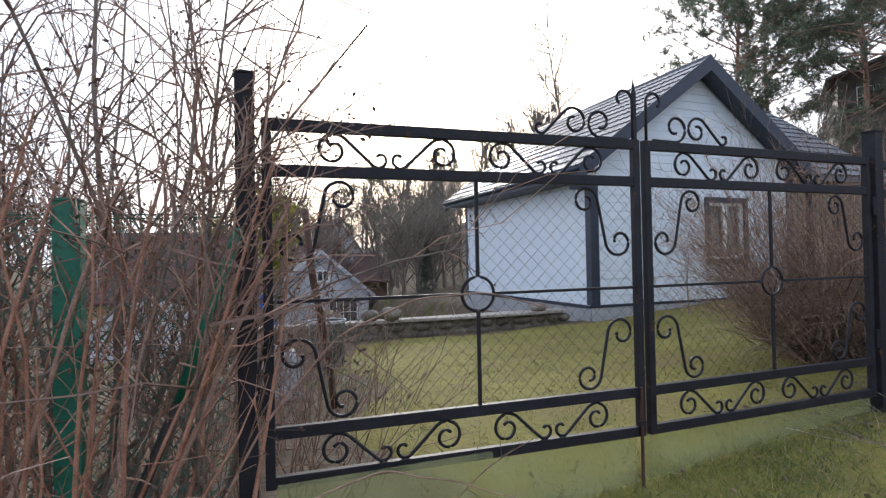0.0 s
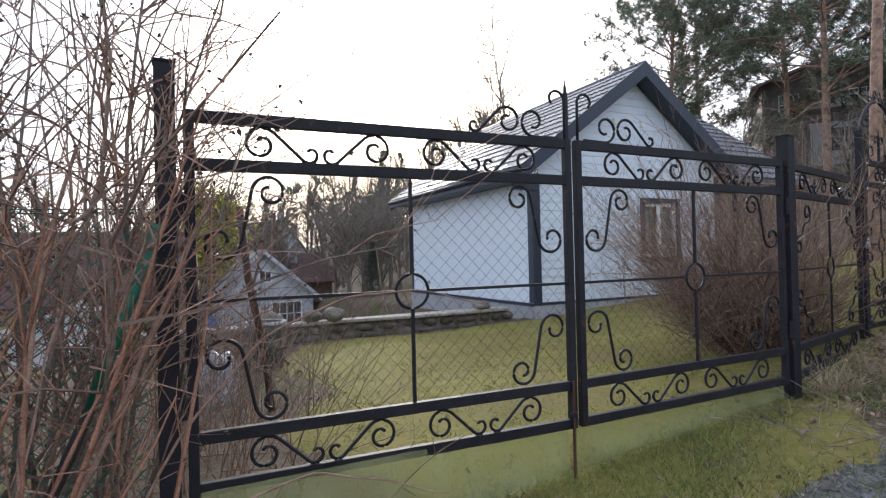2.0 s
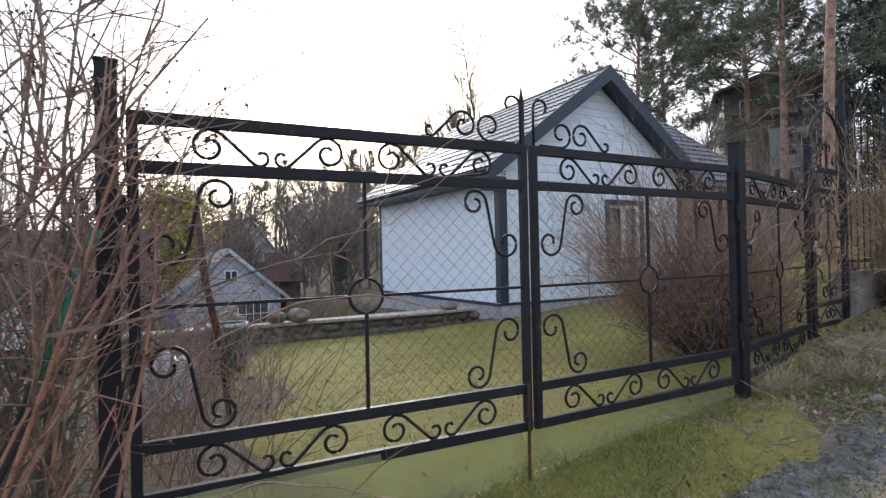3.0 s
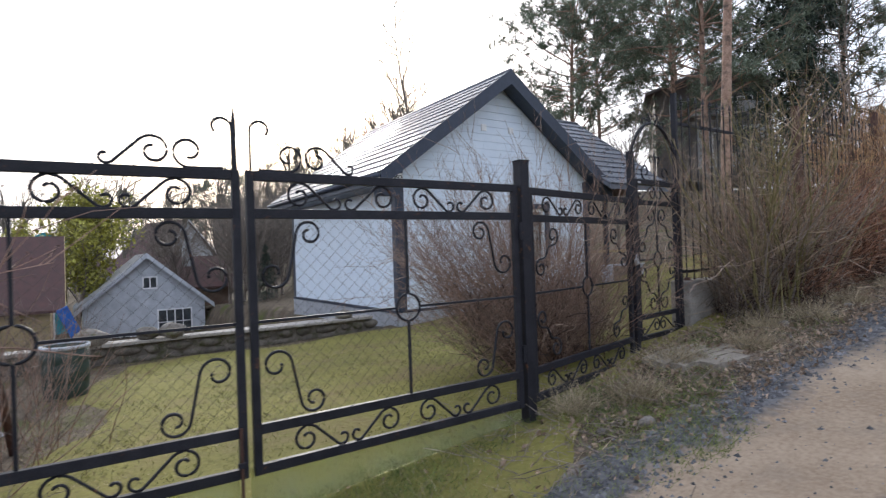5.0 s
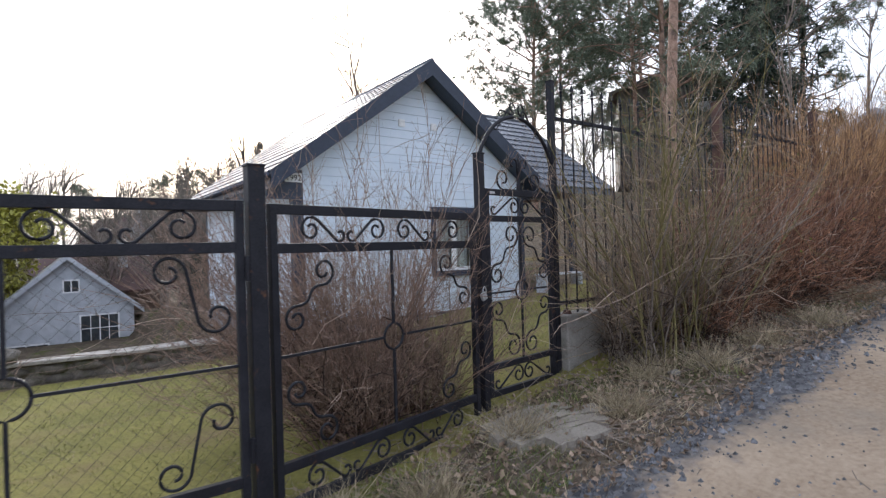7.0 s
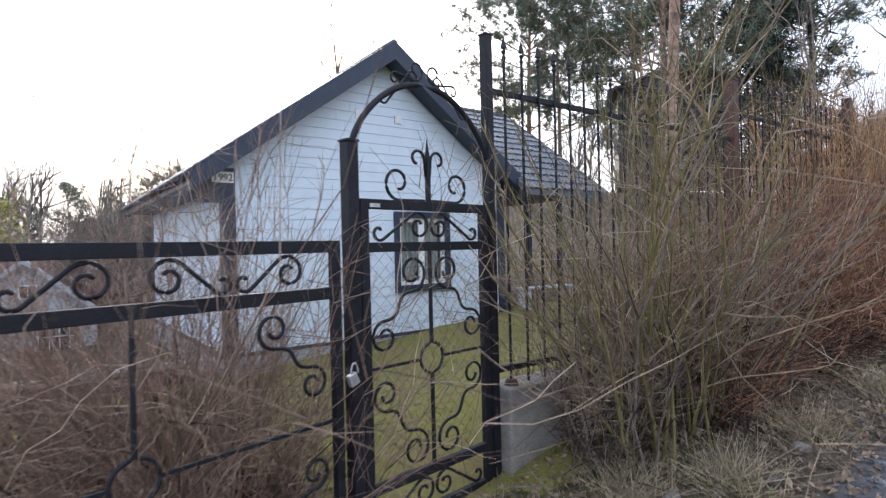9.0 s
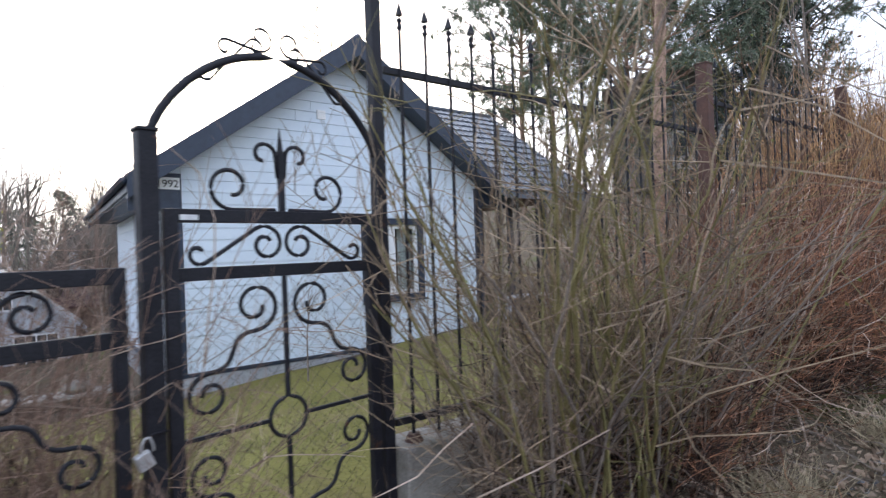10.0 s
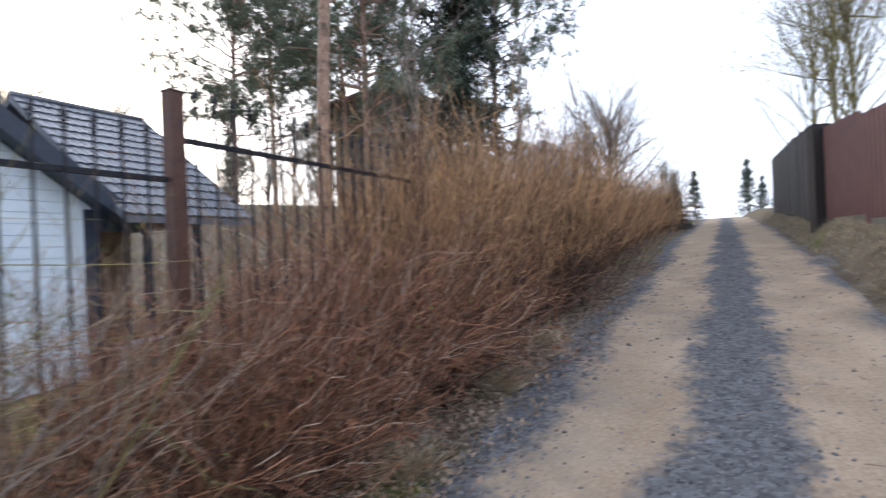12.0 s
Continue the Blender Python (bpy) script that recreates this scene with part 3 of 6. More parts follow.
fence = thing("iron_fence", "black iron fence panel with scrolls over a shrub", "fence", at=(4.44, 2.585, 0), rz=RZ3)
W3 = 1.835
leaf_frame(fence, W3, (0.37, 0.585, 1.80, 2.018))
for zc in (0.478, 1.909):
    for f in (0.29, 0.71):
        band(fence, W3 * f, zc, 0.66, 0.16)
for x0, sx in ((0.045, 1), (W3 - 0.045, -1)):
    for z0, sz in ((1.772, 1), (0.613, -1)):
        p = flow_scroll((0.31, -0.11), 0.08, -1, 1.2, (0.115, -0.375), 0.075, 1, 1.2)
        scroll(np.stack([x0 + sx * p[:, 0], z0 + sz * p[:, 1]], -1), fence)
cross(fence, 0.045, W3 - 0.045, 0.613, 1.772, W3 / 2, 1.198, 0.085)

# the narrow gate
WP = 0.945
RZP = math.degrees(math.atan2(0.137, 1.028))
wicket = thing("garden_gate", "narrow black wrought iron garden gate with scrolls, closed", "gate", at=(6.358, 3.006, 0.048), rz=RZP)
WR = (0.515, 0.735, 1.962, 2.182)
leaf_frame(wicket, WP, WR, 0.05, 0.05)
cu = WP / 2
band(wicket, cu, (WR[2] + WR[3]) / 2, WP - 0.16, 0.165, swap=True)
band(wicket, cu, (WR[0] + WR[1]) / 2, WP - 0.16, 0.165, swap=True)
cross(wicket, 0.05, WP - 0.05, 0.76, 1.937, cu, 1.345, 0.083)
for sx in (1, -1):
    for z0, sz in ((1.937, 1), (0.76, -1)):
        p = flow_scroll((0.132, -0.115), 0.10, 1, 1.25, (0.325, -0.44), 0.085, -1, 1.25)
        scroll(np.stack([cu + sx * p[:, 0], z0 + sz * p[:, 1]], -1), wicket)
    zt = WR[3] + 0.025
    p = hook((0.03, zt + 0.006), (0.215, zt + 0.095), 0.092, 1, 1.0, -math.pi / 2)
    q = hook((0.014, zt + 0.14), (0.075, zt + 0.235), 0.052, -1, 0.72, math.pi, 0.5)
    for k in (p, q):
        scroll(np.stack([cu + sx * k[:, 0], k[:, 1]], -1), wicket)
chainlink(wicket, 0.05, 0.76, WP - 0.05, 1.937, 0.016, M_WIRE)
bm = bmesh.new()
box(bm, cu - 0.013, -0.011, WR[3] + 0.025, cu + 0.013, 0.011, WR[3] + 0.28, 0.003)
bmesh.ops.create_cone(bm, cap_ends=True, segments=8, radius1=0.014, radius2=0.001, depth=0.10, matrix=Matrix.Translation((cu, 0, WR[3] + 0.33)))
part("spike", bm, M_STEEL, wicket)
boxpart("rust_patch", (0.055, -0.0215, 2.165), (0.12, -0.0205, 2.185), M_BRASS, wicket, 0.0, "bare scraped metal")

arch = thing("gate_arch", "black iron arch with small scrolls over the garden gate", "arch", at=(6.31, 3.0, 0.05), rz=RZP)
WA = 1.037
a = np.linspace(0, np.pi, 25)
AR = WA / 2 - 0.02
bar("arch_bar", np.stack([WA / 2 - AR * np.cos(a), 0 * a, 2.485 + 0.365 * np.sin(a) ** 1.5], -1), 0.017, M_STEEL, arch, 8)
for sx in (1, -1):
    zt = 2.485 + 0.365
    p = s_scroll((0.07, zt + 0.075), 0.06, 1, 0.9, (0.215, zt + 0.0), 0.036, -1, 0.7)
    q = s_scroll((0.09, zt + 0.028), 0.036, -1, 1.0, (0.30, zt - 0.115), 0.03, 1, 0.7)
    for k in (p, q):
        scroll(np.stack([WA / 2 + sx * k[:, 0], k[:, 1]], -1), arch, 0.006)

lock = thing("padlock", "grey metal padlock hanging from the garden gate", "padlock", at=(6.265, 2.93, 1.390), rz=RZP)
lb = boxpart("body", (-0.026, -0.014, -0.035), (0.026, 0.014, 0.025), M_BRASS, lock, 0.006)
lb.rotation_euler = (0, radians(-22), 0)
aa = np.linspace(0, np.pi, 12)
bar("shackle", np.stack([0.02 * np.cos(aa) + 0.012, 0 * aa, 0.022 + 0.05 * np.sin(aa)], -1), 0.0045, M_BRASS, lock)
bar("hasp_chain", np.array([(0.0, 0.012, 0.06), (0.04, 0.018, 0.075), (0.09, 0.028, 0.07)]), 0.005, M_STEEL, lock)

# railing on the concrete plinth
plinth = thing("concrete_plinth", "weathered concrete plinth wall under the railing", "plinth wall")
bm = bmesh.new()
box(bm, 7.395, 3.05, 0.2, 10.46, 3.30, 1.115, 0.018)
part("wall_block", bm, M_CONCRETE, plinth)
bm = bmesh.new()
box(bm, 10.46, 3.052, 0.5, 16.5, 3.298, 1.36, 0.018)
part("wall_block", bm, M_CONCRETE, plinth)


def railing(x0, x1, y, base, low, rail, top, pitch, label):
    f = thing("railing", label, "railing", "road railing", at=(x0, y, 0))
    w = x1 - x0
    boxpart("rail", (0, -0.013, rail - 0.018), (w, 0.013, rail + 0.018), M_STEEL, f, 0.003)
    boxpart("rail", (0, -0.013, low - 0.018), (w, 0.013, low + 0.018), M_STEEL, f, 0.003)
    bm = bmesh.new()
    box(bm, -0.008, -0.024, base, 0.008, -0.0135, top - 0.09, 0.002)
    bmesh.ops.create_cone(bm, cap_ends=True, segments=4, radius1=0.022, radius2=0.001, depth=0.075, matrix=Matrix.Translation((0, -0.019, top - 0.037)) @ Matrix.Rotation(0.785, 4, "Z"))
    for dz in (0.10, 0.135):
        bmesh.ops.create_uvsphere(bm, u_segments=6, v_segments=4, radius=0.016, matrix=Matrix.Translation((0, -0.019, top - dz)))
    first = part("baluster", bm, M_STEEL, f)
    n = int(w / pitch)
    for i in range(n):
        o = first if i == 0 else new("baluster", first.data)
        o.parent = f
        o.location = (pitch * (i + 0.6), 0, 0)
    return f


railing(7.40, 10.46, 3.16, 1.115, 1.22, 2.98, 3.34, 0.157, "black iron railing with spear tips behind bare shrubs")
rp = post(10.52, 3.16, 3.56, 0.1, M_RUST, "rusty brown square steel railing post", foot=0.4)
railing(10.58, 13.6, 3.16, 1.36, 1.50, 3.25, 3.62, 0.157, "black iron railing with spear tips, higher up the slope")
post(13.66, 3.16, 3.83, 0.1, M_RUST, "rusty brown square steel railing post", foot=0.6)
for z in (1.22,):
    bm = bmesh.new()
    bmesh.ops.create_cone(bm, cap_ends=True, segments=12, radius1=0.05, radius2=0.03, depth=0.04, matrix=Matrix.Translation((7.494, 3.14, 1.133)))
    shoe = part("baluster_shoe", bm, M_RUST)
    tagged(shoe, "rusty round shoe on the concrete plinth", "baluster shoe")

# green mesh fence by the shrub
gf = thing("mesh_fence", "green plastic coated wire mesh fence among twigs", "fence", at=(-3.2, 2.60, 0))
chainlink(gf, 0, 0.05, 3.22, 1.60, 0.0, M_GREENWIRE, 0.075, 0.0024)
for z in (1.60, 1.585):
    u = np.linspace(0, 3.22, 12)
    bar("tension_wire", np.stack([u, 0 * u + 0.006 * np.sin(u * 40), z + 0.012 * np.sin(u * 2)], -1), 0.0025, M_GREENWIRE, gf)
gp = post(-0.60, 2.555, 1.65, 0.095, M_GREENPOST, "square green painted steel fence post among twigs")
brace = thing("post_brace", "green steel brace with peeling paint against the gate post", "brace")
bar("tube", np.array([(-0.21, 2.482, 0.82), (-0.09, 2.478, 1.17), (0.03, 2.475, 1.53)]), 0.022, M_GREENPOST, brace, 8)
bar("bare_tube", np.array([(-0.62, 2.49, -0.1), (-0.40, 2.486, 0.35), (-0.211, 2.482, 0.817)]), 0.0225, M_DARKFENCE, brace, 8, "dark bare lower tube")

# ---- the white house ----
HX, HW, HY, HD = 10.94, 3.26, 10.42, 6.95      # middle, half width, gable face, depth
APEX, SLOPE, EAVE = 6.12, 0.729, 3.86          # ridge height, fall, half span
house = thing("house", "white clapboard house with dark blue trim and grey metal roof", "house", at=(HX, HY, 0))
ZB = 0.17


def roof_z(u):
    return APEX - abs(u) * SLOPE


WIN = (0.29, 1.49, 1.22, 2.65)                  # the window's opening in u and z
bm = bmesh.new()
wt = roof_z(HW) - 0.22
prism("wall", [(-HW, -0.4), (WIN[0], -0.4), (WIN[0], roof_z(WIN[0]) - 0.22), (0, APEX - 0.22), (-HW, wt)], 0.02, 0.2, M_SIDING, house)
prism("wall", [(WIN[1], -0.4), (HW, -0.4), (HW, wt), (WIN[1], roof_z(WIN[1]) - 0.22)], 0.02, 0.2, M_SIDING, house)
prism("wall", [(WIN[0], -0.4), (WIN[1], -0.4), (WIN[1], WIN[2]), (WIN[0], WIN[2])], 0.02, 0.2, M_SIDING, house)
prism("wall", [(WIN[0], WIN[3]), (WIN[1], WIN[3]), (WIN[1], roof_z(WIN[1]) - 0.22), (WIN[0], roof_z(WIN[0]) - 0.22)], 0.02, 0.2, M_SIDING, house)
bm.free()
boxpart("wall", (-HW, 0.2, -1.6), (-HW + 0.18, HD, wt), M_SIDING, house, 0)
boxpart("wall", (HW - 0.18, 0.2, -0.4), (HW, HD, wt), M_SIDING, house, 0)
prism("wall", [(-HW, -1.6), (HW, -1.6), (HW, wt), (0, APEX - 0.22), (-HW, wt)], HD, HD + 0.18, M_SIDING, house)
boxpart("inner_floor", (-HW + 0.2, 0.22, 0.2), (HW - 0.2, HD - 0.05, 0.3), M_DARKROOM, house, 0)
boxpart("partition", (-HW + 0.2, 3.2, 0.3), (HW - 0.2, 3.3, 3.4), M_DARKROOM, house, 0)
boxpart("plinth", (-HW - 0.02, -0.03, -0.8), (HW + 0.02, 0.018, ZB), M_PLINTH, house, 0.004, "grey rendered plinth")
boxpart("plinth", (-HW - 0.05, 0.019, -2.2), (-HW - 0.003, HD + 0.18, ZB - 0.02), M_PLINTH, house, 0.004)
boxpart("base_trim", (-HW - 0.01, -0.045, ZB), (HW + 0.01, 0.019, ZB + 0.06), M_NAVY, house, 0.003, "dark blue base board")
boxpart("base_trim", (-HW - 0.065, 0.02, ZB - 0.02), (-HW - 0.003, HD + 0.18, ZB + 0.05), M_NAVY, house, 0.003)
for u in (-HW, HW):
    s = -1 if u < 0 else 1
    bm = bmesh.new()
    box(bm, min(u - s * 0.19, u + s * 0.035), -0.035, ZB + 0.062, max(u - s * 0.19, u + s * 0.035), 0.0185, wt - 0.05, 0.004)
    part("corner_board", bm, M_NAVY, house, "dark blue corner board")
boxpart("corner_board", (-HW - 0.03, 0.021, ZB + 0.062), (-HW - 0.003, 0.18, wt - 0.05), M_NAVY, house, 0.004)
boxpart("corner_board", (-HW - 0.03, HD - 0.02, ZB + 0.062), (-HW - 0.003, HD + 0.16, wt - 0.05), M_NAVY, house, 0.004)


def clapboard(u0, u1, v0, v1, z0, z1, parent):
    """One board of the gable: lower edge u0 to u1, upper edge v0 to v1."""
    pts = [(u0, -0.016, z0), (u1, -0.016, z0), (v1, -0.008, z1), (v0, -0.004, z1), (u0, 0.012, z0), (u1, 0.012, z0), (v1, 0.012, z1), (v0, 0.012, z1)]
    solid("board", pts, [(0, 1, 2, 3), (4, 0, 3, 7), (1, 5, 6, 2), (4, 5, 1, 0), (3, 2, 6, 7)], M_SIDING, parent)


def gable_lim(z):
    return min(HW - 0.19, (APEX - 0.30 - z) / SLOPE)


BH = 0.197
z = ZB + 0.065
rb = random.Random(4)
while z < APEX - 0.5:
    z1 = z + BH
    a, b = gable_lim(z), max(0.03, gable_lim(z1))
    if z1 > WIN[2] - 0.08 and z < WIN[3] + 0.08:
        clapboard(-a, WIN[0] - 0.09, -b, WIN[0] - 0.09, z, z1 - 0.005, house)
        clapboard(WIN[1] + 0.09, a, WIN[1] + 0.09, b, z, z1 - 0.005, house)
    else:
        j = rb.uniform(-1.4, 1.4)
        if abs(j) < min(a, b) - 0.3:
            clapboard(-a, j - 0.002, -b, j - 0.002, z, z1 - 0.005, house)
            clapboard(j + 0.002, a, j + 0.002, b, z, z1 - 0.005, house)
        else:
            clapboard(-a, a, -b, b, z, z1 - 0.005, house)
    z = z1
pts = [(-0.016, 0.185, 0), (-0.016, HD - 0.025, 0), (-0.008, HD - 0.025, BH - 0.005), (-0.008, 0.185, BH - 0.005), (0.012, 0.185, 0), (0.012, HD - 0.025, 0), (0.012, HD - 0.025, BH - 0.005), (0.012, 0.185, BH - 0.005)]
side = fast_mesh("board", pts, [(1, 0, 3, 2), (0, 4, 7, 3), (5, 1, 2, 6), (0, 1, 5, 4), (2, 3, 7, 6)])
side.materials.append(M_SIDING)
z = ZB + 0.06
while z < wt - BH:
    o = new("board", side)
    o.parent, o.location = house, (-HW - 0.013, 0, z)
    z += BH

# window
win = new("window")
win.parent = house
tagged(win, "white two-sash window with dark blue trim")
u0, u1, z0, z1 = WIN
for lo, hi in (((u0 - 0.13, -0.05, z0 - 0.13), (u0, 0.0, z1 + 0.13)), ((u1, -0.05, z0 - 0.13), (u1 + 0.13, 0.0, z1 + 0.13)), ((u0, -0.048, z1), (u1, 0.0, z1 + 0.13))):
    boxpart("trim", lo, hi, M_NAVY, win, 0.004, "dark blue window trim")
boxpart("sill", (u0 - 0.16, -0.10, z0 - 0.14), (u1 + 0.16, -0.052, z0 - 0.10), M_NAVY, win, 0.004)
boxpart("trim", (u0, -0.048, z0 - 0.10), (u1, 0.0, z0), M_NAVY, win, 0.004)
um = (u0 + u1) / 2
for a, b in ((u0, um), (um, u1)):
    for lo, hi in (((a, 0.03, z0), (a + 0.075, 0.09, z1)), ((b - 0.075, 0.03, z0), (b, 0.09, z1)), ((a + 0.075, 0.032, z0), (b - 0.075, 0.088, z0 + 0.08)), ((a + 0.075, 0.032, z1 - 0.08), (b - 0.075, 0.088, z1))):
        boxpart("sash_rail", lo, hi, M_WHITE, win, 0.006)
    g = boxpart("pane", (a + 0.075, 0.055, z0 + 0.08), (b - 0.075, 0.061, z1 - 0.08), M_GLASS, win, 0)
    g.visible_shadow = False
for a, b in ((u0 + 0.03, u0 + 0.62), (u1 - 0.36, u1 - 0.03)):
    uu = np.linspace(a, b, 40)
    P = np.stack([uu, 0.26 + 0.03 * np.sin(uu * 55), 0 * uu], -1)
    v = np.concatenate([P + (0, 0, z0 - 0.1), P + (0, 0, z1 + 0.1)])
    i = np.arange(39)
    solid("curtain", v, np.stack([i, i + 1, i + 41, i + 40], -1), M_CURTAIN, win, "pale curtain behind the glass", True)

for u in (-0.60, 0.32):
    v = new("gable_vent")
    v.parent = house
    boxpart("vent_frame", (u - 0.085, -0.04, 4.64), (u + 0.085, -0.004, 4.81), M_WHITE, v, 0.006, "small white vent grille")
    for k in range(4):
        boxpart("slat", (u - 0.06, -0.047, 4.665 + 0.033 * k), (u + 0.06, -0.041, 4.683 + 0.033 * k), M_WHITE, v, 0)

# roof: courses of pressed metal tiles
OVER_F, OVER_B = -0.46, HD + 0.55


def tile_course(w, run, fall, thick=0.03, wave=0.19):
    """One wavy course: u along the eave, dropping a step at its lower edge. Local x along the eave, y up the slope."""
    n = max(8, int(w / wave * 6))
    u = np.linspace(0, w, n)
    h = 0.026 * np.abs(np.sin(np.pi * u / wave)) ** 0.8
    rows = []
    for s, lift_z in ((0.0, -0.012), (0.0, 0.030), (0.35, 0.018), (1.0, 0.0)):
        dip = 0.018 * np.sin(2 * np.pi * u / wave) * (1 if s < 0.3 else 0)
        rows.append(np.stack([u, s * run + dip, h + lift_z], -1))
    v = np.concatenate(rows)
    i = np.arange(n - 1)
    f = np.concatenate([np.stack([i + k * n, i + 1 + k * n, i + 1 + (k + 1) * n, i + (k + 1) * n], -1) for k in range(3)])
    return fast_mesh("tile_course", v, f)


def roof_side(parent, origin, along, up, width, length, material, run=0.36):
    """Lays courses over a slope: origin its lower corner, along the eave, up the slope."""
    along, up = Vector(along).normalized(), Vector(up).normalized()
    nrm = along.cross(up).normalized()
    n = int(length / run)
    run = length / n
    me = tile_course(width, run * 1.04, 0)
    me.materials.append(material)
    for k in range(n):
        o = new("tile_course", me)
        o.parent = parent
        p = Vector(origin) + up * run * k
        o.matrix_basis = Matrix((( along.x, up.x, nrm.x, p.x), (along.y, up.y, nrm.y, p.y), (along.z, up.z, nrm.z, p.z), (0, 0, 0, 1)))


SL = math.hypot(EAVE, EAVE * SLOPE)
roof_side(house, (-EAVE, OVER_B, roof_z(EAVE) + 0.03), (0, -1, 0), (1, 0, SLOPE), OVER_B - OVER_F, SL, M_ROOF)
roof_side(house, (EAVE, OVER_F, roof_z(EAVE) + 0.03), (0, 1, 0), (-1, 0, SLOPE), OVER_B - OVER_F, SL, M_ROOF)
for s in (-1, 1):
    prism("roof_deck", [(0, APEX - 0.10), (s * EAVE, roof_z(EAVE) - 0.10), (s * EAVE, roof_z(EAVE) + 0.01), (0, APEX + 0.01)] if s < 0 else [(0, APEX - 0.10), (0, APEX + 0.01), (EAVE, roof_z(EAVE) + 0.01), (EAVE, roof_z(EAVE) - 0.10)], OVER_F + 0.02, OVER_B - 0.02, M_SOFFIT, house)
    for y0, y1 in ((OVER_F - 0.03, OVER_F + 0.015), (OVER_B - 0.015, OVER_B + 0.03)):
        prism("barge_board", [(0, APEX - 0.30), (s * (EAVE + 0.02), roof_z(EAVE) - 0.30), (s * (EAVE + 0.02), roof_z(EAVE) + 0.07), (0, APEX + 0.08)], y0, y1, M_NAVY, house, "dark blue barge board")
    # underside boards of the gable overhang
    prism("soffit_board", [(0, APEX - 0.27), (s * EAVE, roof_z(EAVE) - 0.27), (s * EAVE, roof_z(EAVE) - 0.11), (0, APEX - 0.11)], OVER_F + 0.016, -0.03, M_NAVY, house, "dark blue soffit")
    boxpart("fascia", (min(s * EAVE, s * (EAVE + 0.03)), OVER_F + 0.02, roof_z(EAVE) - 0.20), (max(s * EAVE, s * (EAVE + 0.03)), OVER_B - 0.02, roof_z(EAVE) - 0.01), M_NAVY, house, 0.003)
    uu = np.array([OVER_F, OVER_B])
    bar("gutter", np.stack([0 * uu + s * (EAVE + 0.08), uu, 0 * uu + roof_z(EAVE) - 0.04], -1), 0.055, M_NAVY, house, 10, "dark blue eaves gutter")
    # boxed eave return
    prism("eave_box", [(s * (HW + 0.02), roof_z(EAVE) - 0.22), (s * EAVE, roof_z(EAVE) - 0.22), (s * EAVE, roof_z(EAVE) - 0.16), (s * (HW + 0.02), roof_z(HW + 0.02) - 0.23)], -0.03, HD, M_NAVY, house, "dark blue boxed eave")
uu = np.array([OVER_F - 0.02, OVER_B + 0.02])
bar("ridge_cap", np.stack([0 * uu, uu, 0 * uu + APEX + 0.035], -1), 0.075, M_ROOF, house, 10)
number = bpy.data.curves.new("number_text", "FONT")
number.body, number.size, number.extrude, number.align_x = "1992", 0.165, 0.006, "CENTER"
tmp = new("number_tmp", number)
tmp_me = bpy.data.meshes.new_from_object(tmp.evaluated_get(bpy.context.evaluated_depsgraph_get()))
bpy.data.objects.remove(tmp)
tmp_me.materials.append(M_INK)
plate = new("year_sign")
plate.parent = house
boxpart("plate", (-HW - 0.20, -0.075, 3.21), (-HW + 0.16, -0.06, 3.40), M_WHITE, plate, 0.002, "white plate with black figures")
num = new("figures", tmp_me)
num.parent = plate
num.matrix_basis = pose(-HW - 0.02, -0.080, 3.245, 90, 0, 0)
tagged(num, "black figures 1992")
boxpart("sign_bracket", (-HW - 0.58, -0.066, 2.86), (-HW + 0.13, -0.036, 3.206), M_NAVY, plate, 0.003, "dark blue bracket board")

# lower wing behind, ridge along x
wing = thing("house_wing", "lower wing of the white house with grey metal roof", "house")
WX0, WX1, WY, WZ = 14.28, 17.25, 13.4, 6.13
WSL, WRUN = 0.735, 3.8
roof_side(wing, (WX0, WY - WRUN, WZ - WRUN * WSL), (1, 0, 0), (0, 1, WSL), WX1 - WX0, math.hypot(WRUN, WRUN * WSL), M_ROOF)
roof_side(wing, (WX1, WY + WRUN, WZ - WRUN * WSL), (-1, 0, 0), (0, -1, WSL), WX1 - WX0, math.hypot(WRUN, WRUN * WSL), M_ROOF)
bm = bmesh.new()
for s in (-1, 1):
    vs = [bm.verts.new((x, WY + s * y, z)) for x in (WX0, WX1) for y, z in ((0, WZ - 0.01), (WRUN, WZ - 0.01 - WRUN * WSL), (WRUN, WZ - 0.14 - WRUN * WSL), (0, WZ - 0.14))]
    for q in ((0, 1, 2, 3), (7, 6, 5, 4), (0, 4, 5, 1), (1, 5, 6, 2), (2, 6, 7, 3)):
        bm.faces.new([vs[k] for k in q])
bmesh.ops.recalc_face_normals(bm, faces=bm.faces)
part("roof_deck", bm, M_SOFFIT, wing)
boxpart("wall", (HX + HW + 0.002, WY - 0.2, -0.2), (16.7, WY + 2.4, WZ - WRUN * WSL - 0.02), M_BROWNWALL, wing, 0, "brown boarded porch wall")
for x in (15.5, 16.7):
    boxpart("porch_post", (x - 0.06, WY - 2.65, -0.3), (x + 0.06, WY - 2.53, WZ - WRUN * WSL + 0.2), M_NAVY, wing, 0.005)
boxpart("porch_rail", (HX + HW + 0.01, WY - 2.62, 1.35), (16.64, WY - 2.56, 1.43), M_YELLOWWALL, wing, 0.005)
prism("gable_wall", [(0, 0), (1, 0), (1, 1), (0, 1)], 0, 1, M_BROWNWALL, wing).matrix_basis = Matrix.Translation((16.78, WY - 2.39, WZ - WRUN * WSL - 0.1)) @ Matrix.Diagonal((0.15, 4.78, 1.0, 1))
uu = np.array([WX0, WX1])
bar("ridge_cap", np.stack([uu, 0 * uu + WY, 0 * uu + WZ + 0.03], -1), 0.07, M_ROOF, wing, 8)
